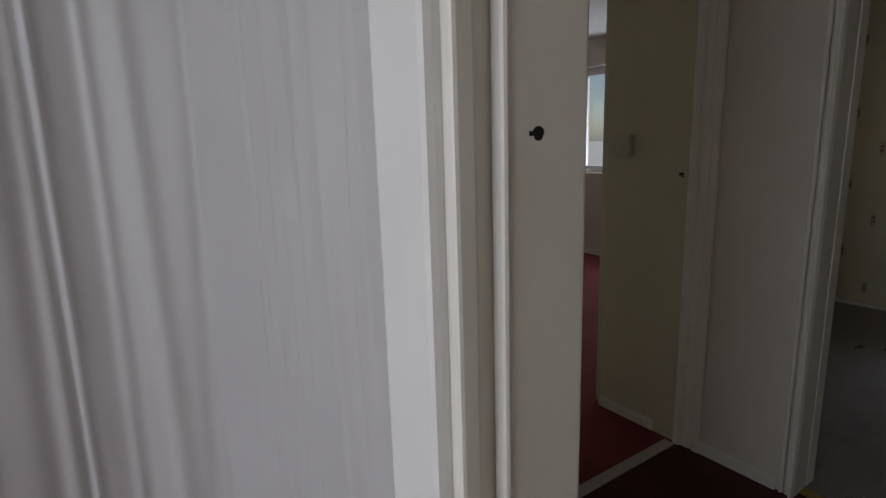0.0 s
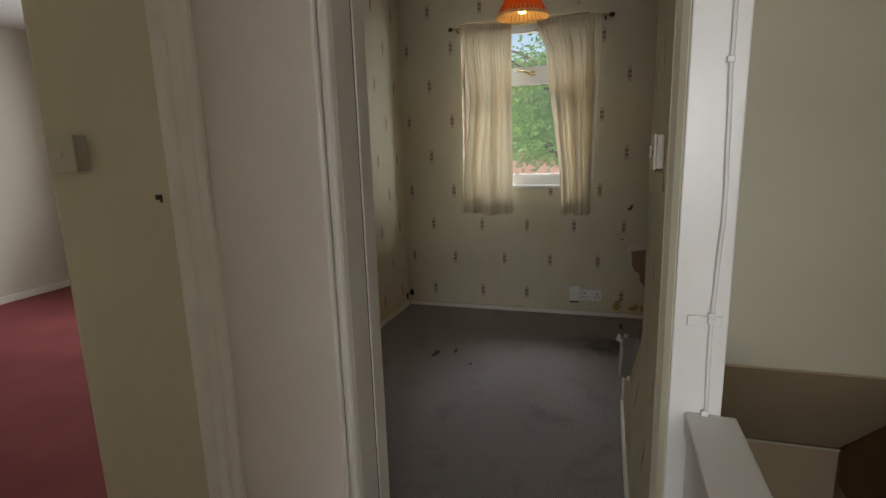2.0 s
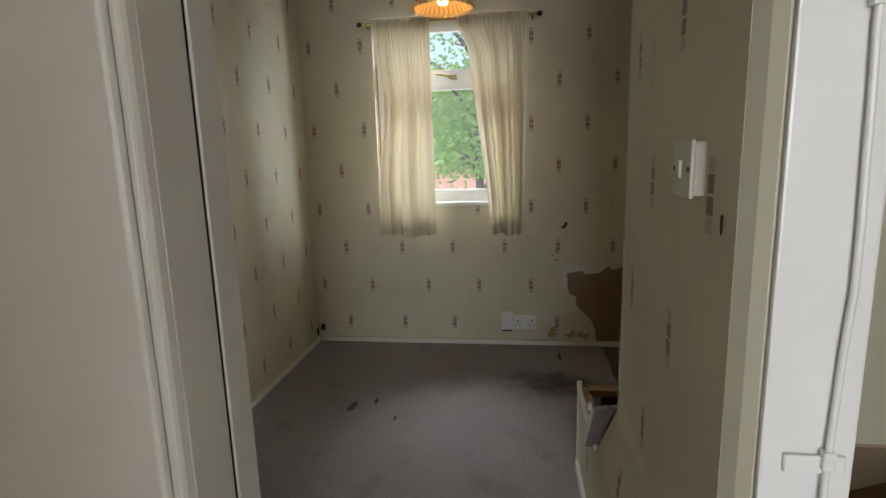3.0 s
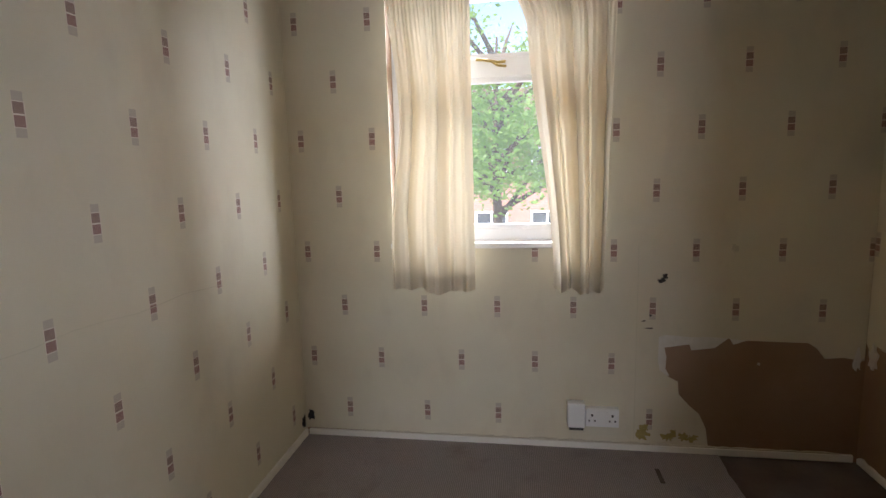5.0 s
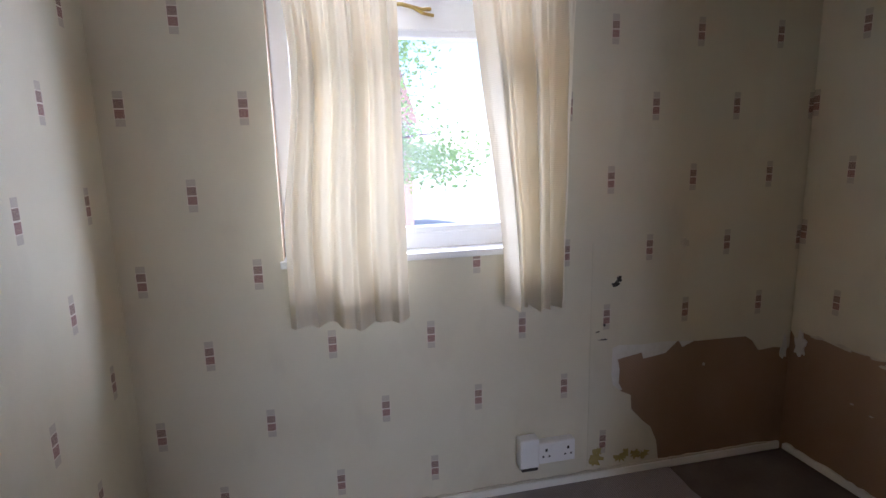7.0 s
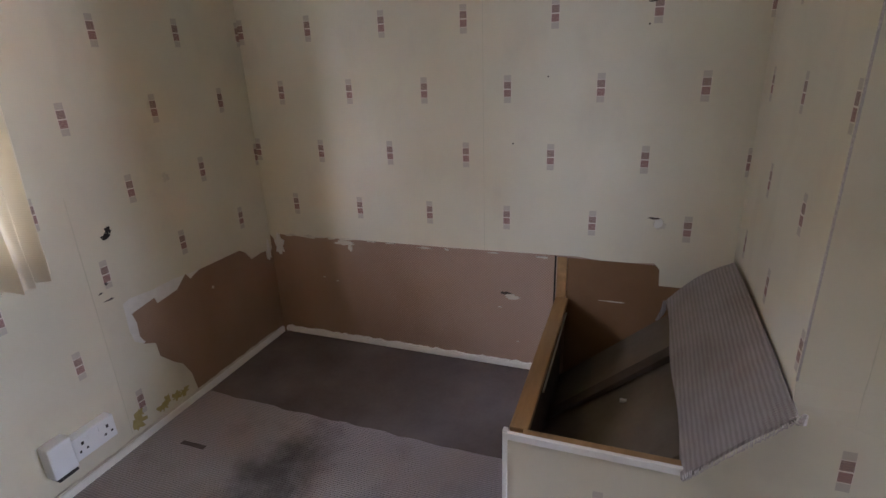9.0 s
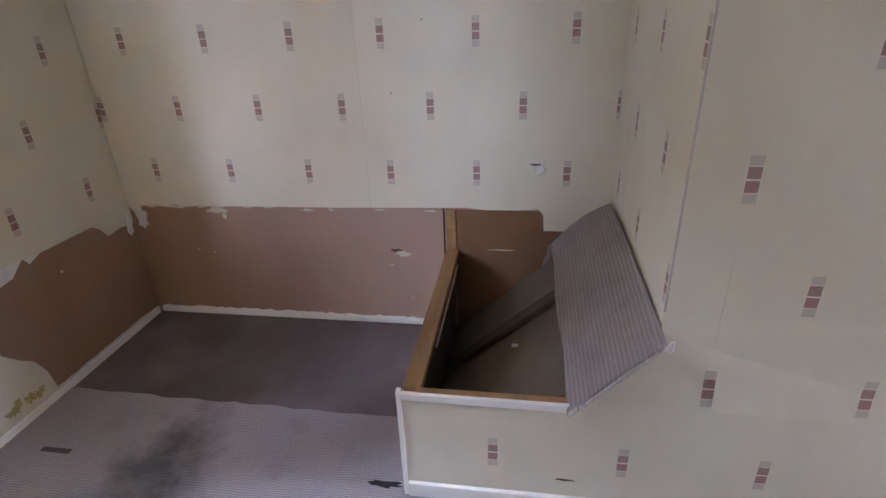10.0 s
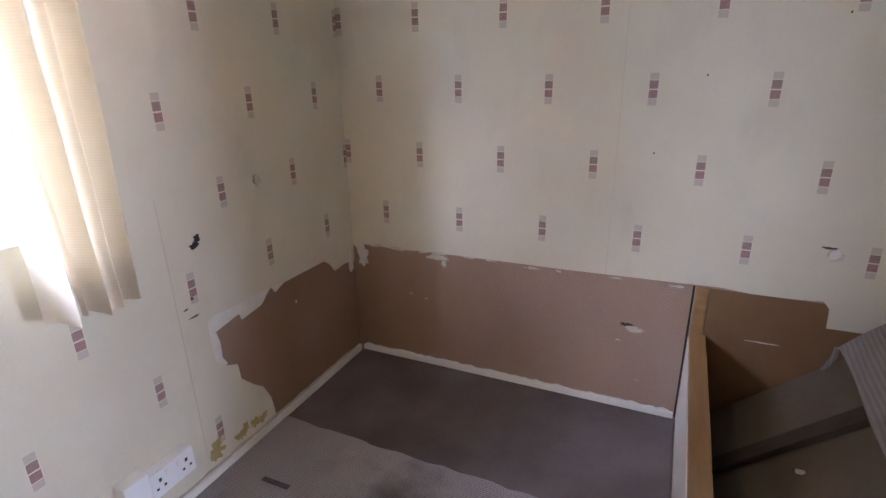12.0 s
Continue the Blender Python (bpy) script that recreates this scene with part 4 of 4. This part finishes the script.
for k in (-1, 1):
    part("bracket", boxes(((0.0125, k * 0.3 - 0.01, 0.15), (0.060, k * 0.3 + 0.01, 0.56))), m_gloss, radiator)
    part("pipe", tube(bmesh.new(), [(0, k * 0.42, 0.0), (0, k * 0.42, 0.09)], 0.008, 8), m_gloss, radiator)
sw3 = thing("light_switch", "white square light switch on the sprigged wall", "light switch")
sw3.location = (3.777, 2.245, 1.208)
part("backbox", boxes(((-0.025, -0.043, -0.043), (0, 0.043, 0.043)), bevel=0.004), m_plastic, sw3)
part("faceplate", boxes(((-0.033, -0.044, -0.044), (-0.0255, 0.044, 0.044)), bevel=0.003), m_plastic, sw3)

# ---- carpet flap over the box ----
def flap():
    bm = bmesh.new()
    a, b = Vector((5.300, 0.25, 0.595)), Vector((5.285, 1.000, 0.560))
    c, d = Vector((5.468, 0.992, 0.355)), Vector((5.482, 0.19, 0.40))
    n, m = 26, 14
    g = []
    for j in range(m + 1):
        v = j / m
        row = []
        for i in range(n + 1):
            u = i / n
            p = a.lerp(b, u).lerp(d.lerp(c, u), v)
            p.z += 0.010 * math.sin(3 * u + 2 * v) + 0.02 * math.sin(math.pi * v)
            p.x += 0.004 * math.sin(11 * u + 3) * v
            row.append(bm.verts.new(p))
        g.append(row)
    for q, r in zip(g, g[1:]):
        for i in range(n):
            bm.faces.new((q[i], q[i + 1], r[i + 1], r[i]))
    bmesh.ops.recalc_face_normals(bm, faces=bm.faces)
    bmesh.ops.solidify(bm, geom=bm.faces, thickness=0.008)
    return bm


flap_thing = thing("carpet_flap", "stiff ribbed carpet offcut lifted over the open stair box", "carpet offcut")
flap_thing.location = (5.38, 0.6, 0.35)


def under(bm):
    bmesh.ops.translate(bm, verts=bm.verts, vec=-flap_thing.location)
    return bm


part("sheet", under(flap()), m_flap, flap_thing)
fringe = bmesh.new()
b0, c0 = Vector((5.287, 1.000, 0.556)), Vector((5.468, 0.994, 0.351))
rf = random.Random(4)
for i in range(46):
    q = b0.lerp(c0, i / 45)
    tube(fringe, [q + Vector((0, -0.006, 0.004)), q + Vector((rf.uniform(-0.002, 0.002), 0.004, 0.001)), q + Vector((0, -0.001, -0.007 - rf.uniform(0, 0.006)))], 0.0017, 5)
part("fringe", under(fringe), m_fringe, flap_thing, "row of frayed pale yarn ends")
edge_b = tube(bmesh.new(), [(5.486, 0.19, 0.405), (5.484, 0.185, 0.375), (5.493, 0.18, 0.345), (5.505, 0.176, 0.32)], [0.006, 0.009, 0.008, 0.004], 6)
part("curled_strip", under(edge_b), m_flap, flap_thing, "narrow strip curling down")
part("corner_tuft", under(tube(bmesh.new(), [(5.285, 1.0, 0.548), (5.282, 1.012, 0.56), (5.276, 1.008, 0.576)], [0.005, 0.009, 0.004], 6)), m_fringe, flap_thing)

# ---- traces of wear ----
def blob(name, axis, d, out, cu, cv, ru, rv, mat, label, seed, thick=0.0012, n=18, rough=0.35):
    """A ragged flat patch on a face: axis = d, standing out by thick towards out."""
    rnd = random.Random(seed)
    pts = []
    for k in range(n):
        t = 2 * math.pi * k / n
        r = 1 + rnd.uniform(-rough, rough)
        pts.append((cu + ru * r * math.cos(t), cv + rv * r * math.sin(t)))
    return tagged(part(name, prism(pts, axis, d, d + out * thick), mat), label, kind="structure")


EX, SY, WY, NY = 7.195, 0.132, 0.961, 2.486
blob("torn_patch", "x", EX, -1, 0.895, 0.765, 0.010, 0.012, m_black, "small dark torn mark on the wallpaper", 1)
blob("torn_patch", "x", EX, -1, 0.907, 0.748, 0.014, 0.009, m_black, "small dark torn mark on the wallpaper", 2, 0.0016)
for i, (u, v, ru, rv) in enumerate(((0.968, 0.078, 0.024, 0.030), (0.955, 0.105, 0.012, 0.016), (0.862, 0.068, 0.030, 0.018), (0.84, 0.088, 0.012, 0.014), (0.80, 0.070, 0.020, 0.017), (0.765, 0.064, 0.022, 0.014))):
    blob("mould_stain", "x", EX, -1, u, v, ru, rv, m_mould, "yellow-brown mould bloom low on the wall", 10 + i, 0.0006, 22, 0.5)
blob("hollow", "x", EX, -1, 2.462, 0.095, 0.014, 0.028, m_hole, "dark hole broken in the wallpaper at the corner", 30)
blob("hollow", "y", NY, -1, 7.165, 0.075, 0.022, 0.030, m_hole, "dark hole broken in the wallpaper at the corner", 31)
blob("peeled_flap", "x", EX, -1, 0.638, 0.880, 0.014, 0.016, m_torn, "small peeled flap of wallpaper", 32, 0.004)
blob("peeled_flap", "y", SY, 1, 5.528, 0.668, 0.020, 0.013, m_torn, "small peeled flap of wallpaper", 33, 0.006)
blob("torn_patch", "y", SY, 1, 5.545, 0.690, 0.022, 0.003, m_shade_nick, "dark tear line in the wallpaper", 34)
blob("torn_patch", "y", 0.127, 1, 6.075, 0.335, 0.020, 0.006, m_shade_nick, "chip torn from the board", 35, 0.0015)
blob("torn_patch", "y", 0.127, 1, 6.045, 0.322, 0.028, 0.010, m_torn, "pale chip torn from the board", 36, 0.003)
blob("torn_patch", "y", 0.127, 1, 6.80, 0.490, 0.045, 0.010, m_torn, "curled strip of torn paper on the board", 37, 0.004)
blob("torn_patch", "y", 0.127, 1, 6.775, 0.470, 0.010, 0.014, m_torn, "curled strip of torn paper on the board", 38, 0.006)
blob("torn_patch", "x", 7.2, -1, 0.160, 0.43, 0.012, 0.05, m_rim, "hanging strip of torn paper in the corner", 39, 0.008)
blob("torn_patch", "y", 0.127, 1, 7.15, 0.455, 0.022, 0.045, m_rim, "hanging strip of torn paper in the corner", 40, 0.008)
blob("torn_patch", "x", 7.2, -1, 0.52, 0.40, 0.006, 0.006, m_torn, "pale fleck on the board", 41)
rnd = random.Random(77)
for i in range(16):
    u = rnd.choice((rnd.uniform(6.55, 7.1), rnd.uniform(5.9, 7.1)))
    blob("torn_patch", "y", 0.127, 1, u, 0.508 - rnd.uniform(0, 0.008), rnd.uniform(0.008, 0.03), rnd.uniform(0.002, 0.006), m_torn, "thin frayed shred of paper along the torn edge", 100 + i, 0.0056, 10, 0.6)
for u, v in ((5.93, 1.17), (6.05, 0.94), (5.62, 1.32)):
    blob("fleck", "y", SY, 1, u, v, 0.003, 0.003, m_shade_nick, "tiny dark fleck on the wallpaper", 42)
blob("torn_patch", "y", WY, 1, 4.640, 1.112, 0.004, 0.014, m_shade_nick, "small dark nick in the wallpaper", 45, 0.0008, 8, 0.2)
blob("peeled_flap", "y", 0.9455, 1, 5.04, 1.34, 0.004, 0.045, m_torn, "narrow pale scuff on the wallpaper", 46, 0.0008, 12, 0.2)
blob("crack", "y", WY, 1, 5.177, 0.66, 0.0012, 0.09, m_seam, "fine upright crease in the wallpaper", 43, 0.0006, 24, 0.8)
blob("crack", "y", WY, 1, 5.46, 0.105, 0.022, 0.004, m_shade_nick, "small scuffed tear in the wallpaper", 44, 0.0006)
for i, (u, v, ru, rv) in enumerate(((0.952, 0.545, 0.016, 0.003), (0.975, 0.575, 0.008, 0.003), (0.948, 0.60, 0.006, 0.004))):
    blob("torn_patch", "x", EX, -1, u, v, ru, rv, m_stain, "short dark tear above the torn edge", 70 + i, 0.0008, 12, 0.5)
blob("peeled_flap", "y", SY, 1, 5.532, 0.676, 0.013, 0.017, m_rim, "small curled flap of white paper", 75, 0.009, 9, 0.4)
blob("fleck", "y", SY, 1, 5.615, 1.385, 0.012, 0.003, m_shade_nick, "short dark nick in the wallpaper", 76)
blob("torn_patch", "y", 0.1295, 1, 5.66, 0.352, 0.045, 0.0022, m_torn, "pale scratch along the bare board", 77, 0.0006, 14, 0.3)
for i, (u, v) in enumerate(((6.93, 0.312), (6.86, 0.300), (6.10, 0.27), (6.02, 0.12))):
    blob("fleck", "y", 0.127, 1, u, v, 0.008, 0.0025, m_torn, "pale scuff on the bare board", 80 + i, 0.0008, 9, 0.5)
struct("paper_seam", prism([(5.2 + 0.1 * i, 0.884 + 0.006 * math.sin(i * 1.7) - 0.002 * i) for i in range(15)] + [(5.2 + 0.1 * i, 0.8825 + 0.006 * math.sin(i * 1.7) - 0.002 * i) for i in range(14, -1, -1)], "y", NY - 0.0012, NY - 0.0002), m_seam, "long level crease in the north wallpaper")
struct("paper_seam", boxes(((EX - 0.0008, 1.0005, 0.05), (EX, 1.0025, 0.9))), m_seam, "upright seam in the wallpaper")
struct("paper_seam", boxes(((6.16, SY, 0.52), (6.162, SY + 0.0008, CEIL))), m_seam, "upright seam in the wallpaper")
for pts, sd in ((((7.178, 1.45), (7.178, 0.90)), 5), (((7.177, 0.90), (7.177, 0.20)), 6), (((7.15, 2.2), (7.15, 1.5)), 7)):
    rnd = random.Random(sd)
    (x0, ya), (x1, yb) = pts
    ps = [(ya + (yb - ya) * i / 24, 0.031 + rnd.uniform(0.0, 0.007)) for i in range(25)]
    ps += [(b, 0.029) for b, a in reversed(ps)]
    struct("torn_edge", prism(ps, "x", 7.186, 7.1945), m_torn, "ragged painted paper edge above the skirting")
rnd = random.Random(8)
ps = [(5.9 + 1.27 * i / 60, 0.024 + rnd.uniform(-0.001, 0.008)) for i in range(61)]
struct("torn_edge", prism(ps + [(u, 0.021) for u, v in reversed(ps)], "y", 0.1275, 0.139), m_gloss_old, "ragged painted edge above the skirting")
slot = tagged(part("floor_slot", boxes(((6.945, 0.932, 0.004), (7.045, 0.950, 0.0055)), bevel=0.0005), m_stain), "narrow dark slot cut in the carpet", "slot")
blob("carpet_tear", "z", 0.004, 1, 5.945, 0.945, 0.05, 0.010, m_hole, "dark tear in the carpet edge by the stair box", 50, 0.0015)
for i, (u, v, r) in enumerate(((6.30, 1.98, 0.05), (6.36, 1.88, 0.03), (6.2, 1.75, 0.02))):
    blob("carpet_stain", "z", 0.004, 1, u, v, r, r * 0.35, m_stain, "small dark stain on the carpet", 60 + i, 0.0006, 20, 0.5)
for i, (x, y) in enumerate(((5.699, 0.419), (5.598, 0.551))):
    zz = 0.475 - 0.8744 * (x - 5.263) + 0.03
    d = tagged(part("debris", boxes(((x - 0.012, y - 0.006, zz), (x + 0.010, y + 0.006, zz + 0.008)), bevel=0.002), m_plastic_old), "crumb of plaster lying on the dusty board", "debris")

# ---- outdoors ----
struct("ground", boxes(((7.5, -1500, -2.75), (1500, 1500, -2.7)), ((-1500, -1500, -2.75), (7.5, 1500, -2.7))), m_grass, "pale concrete and road outside")


def house(y0, y1, x0, name, label):
    h = thing(name, label, "house", "houses across the road")
    h.location = (x0, (y0 + y1) / 2, -2.7)
    w = (y1 - y0) / 2
    part("wall", boxes(((0, -w, 0), (7, w, 5.1))), m_brick, h)
    part("roof", prism([(-0.4, 5.1), (7.4, 5.1), (3.5, 7.6)], "y", -w - 0.2, w + 0.2), m_tile, h)
    for zz in (1.15, 3.62):
        for yy in (-0.62, -0.2, 0.08, 0.62):
            cy = yy * w
            f = part("window", boxes(((-0.04, cy - 0.65, zz), (0.03, cy + 0.65, zz + 0.08)), ((-0.04, cy - 0.65, zz + 1.12), (0.03, cy + 0.65, zz + 1.2)), ((-0.04, cy - 0.65, zz + 0.08), (0.03, cy - 0.57, zz + 1.12)), ((-0.04, cy + 0.57, zz + 0.08), (0.03, cy + 0.65, zz + 1.12)), ((-0.04, cy - 0.04, zz + 0.08), (0.03, cy + 0.04, zz + 1.12))), m_upvc, h)
            part("pane", boxes(((-0.012, cy - 0.57, zz + 0.08), (-0.004, cy + 0.57, zz + 1.12))), m_plastic_dark, f)
    return h


m_plastic_dark = varied("dim window glass", (0.05, 0.06, 0.07), (0.10, 0.12, 0.13), 2, 0.1)
house(-1.5, 9.0, 26.0, "house", "red brick house with white windows across the road")


def tree(x, y, seed, height, crown, label):
    rnd = random.Random(seed)
    t = thing("tree", label, "tree", "street trees")
    t.location = (x, y, -2.7)
    bm = bmesh.new()
    tube(bm, [(0, 0, 0), (0.05, 0.03, height * 0.3), (0.0, 0.1, height * 0.6), (0.1, 0.05, height * 0.9)], [0.14, 0.11, 0.07, 0.02], 10)
    ends = []
    for i in range(26):
        z = height * rnd.uniform(0.46, 0.92)
        a = rnd.uniform(0, 6.28)
        l = crown * rnd.uniform(0.5, 1.0)
        e = Vector((math.cos(a) * l, math.sin(a) * l, z + rnd.uniform(0.0, 0.9)))
        tube(bm, [(0.03, 0.05, z - 0.5), (e.x * 0.5, e.y * 0.5, (z + e.z) / 2 - 0.1), e], [0.06, 0.035, 0.012], 6)
        ends.append(e)
    part("trunk", bm, m_bark, t)
    vs, fs = [], []
    for e in ends * 3:
        c = e * rnd.uniform(0.6, 1.05) + Vector((rnd.gauss(0, 0.25), rnd.gauss(0, 0.25), rnd.gauss(0, 0.3)))
        c.z = max(c.z, height * 0.53)
        for _ in range(240):
            p = c + Vector((rnd.gauss(0, 0.34), rnd.gauss(0, 0.34), rnd.gauss(0, 0.24)))
            u = Vector((rnd.gauss(0, 1), rnd.gauss(0, 1), rnd.gauss(0, 0.5))).normalized()
            v = u.cross(Vector((rnd.gauss(0, 1), rnd.gauss(0, 1), rnd.gauss(0, 1)))).normalized()
            s = rnd.uniform(0.035, 0.07)
            k = len(vs)
            vs += [p - u * s, p + v * s * 0.55, p + u * s, p - v * s * 0.55]
            fs.append((k, k + 1, k + 2, k + 3))
    me = bpy.data.meshes.new("crown")
    me.from_pydata([tuple(v) for v in vs], [], fs)
    me.materials.append(m_leaf)
    c = new("crown", me)
    c.parent = t
    return t


tree(15.5, 1.9, 3, 7.2, 2.4, "leafy street tree in full summer leaf before the houses")
tree(19.5, 4.9, 9, 8.0, 2.6, "tall leafy tree in summer leaf beside the road")
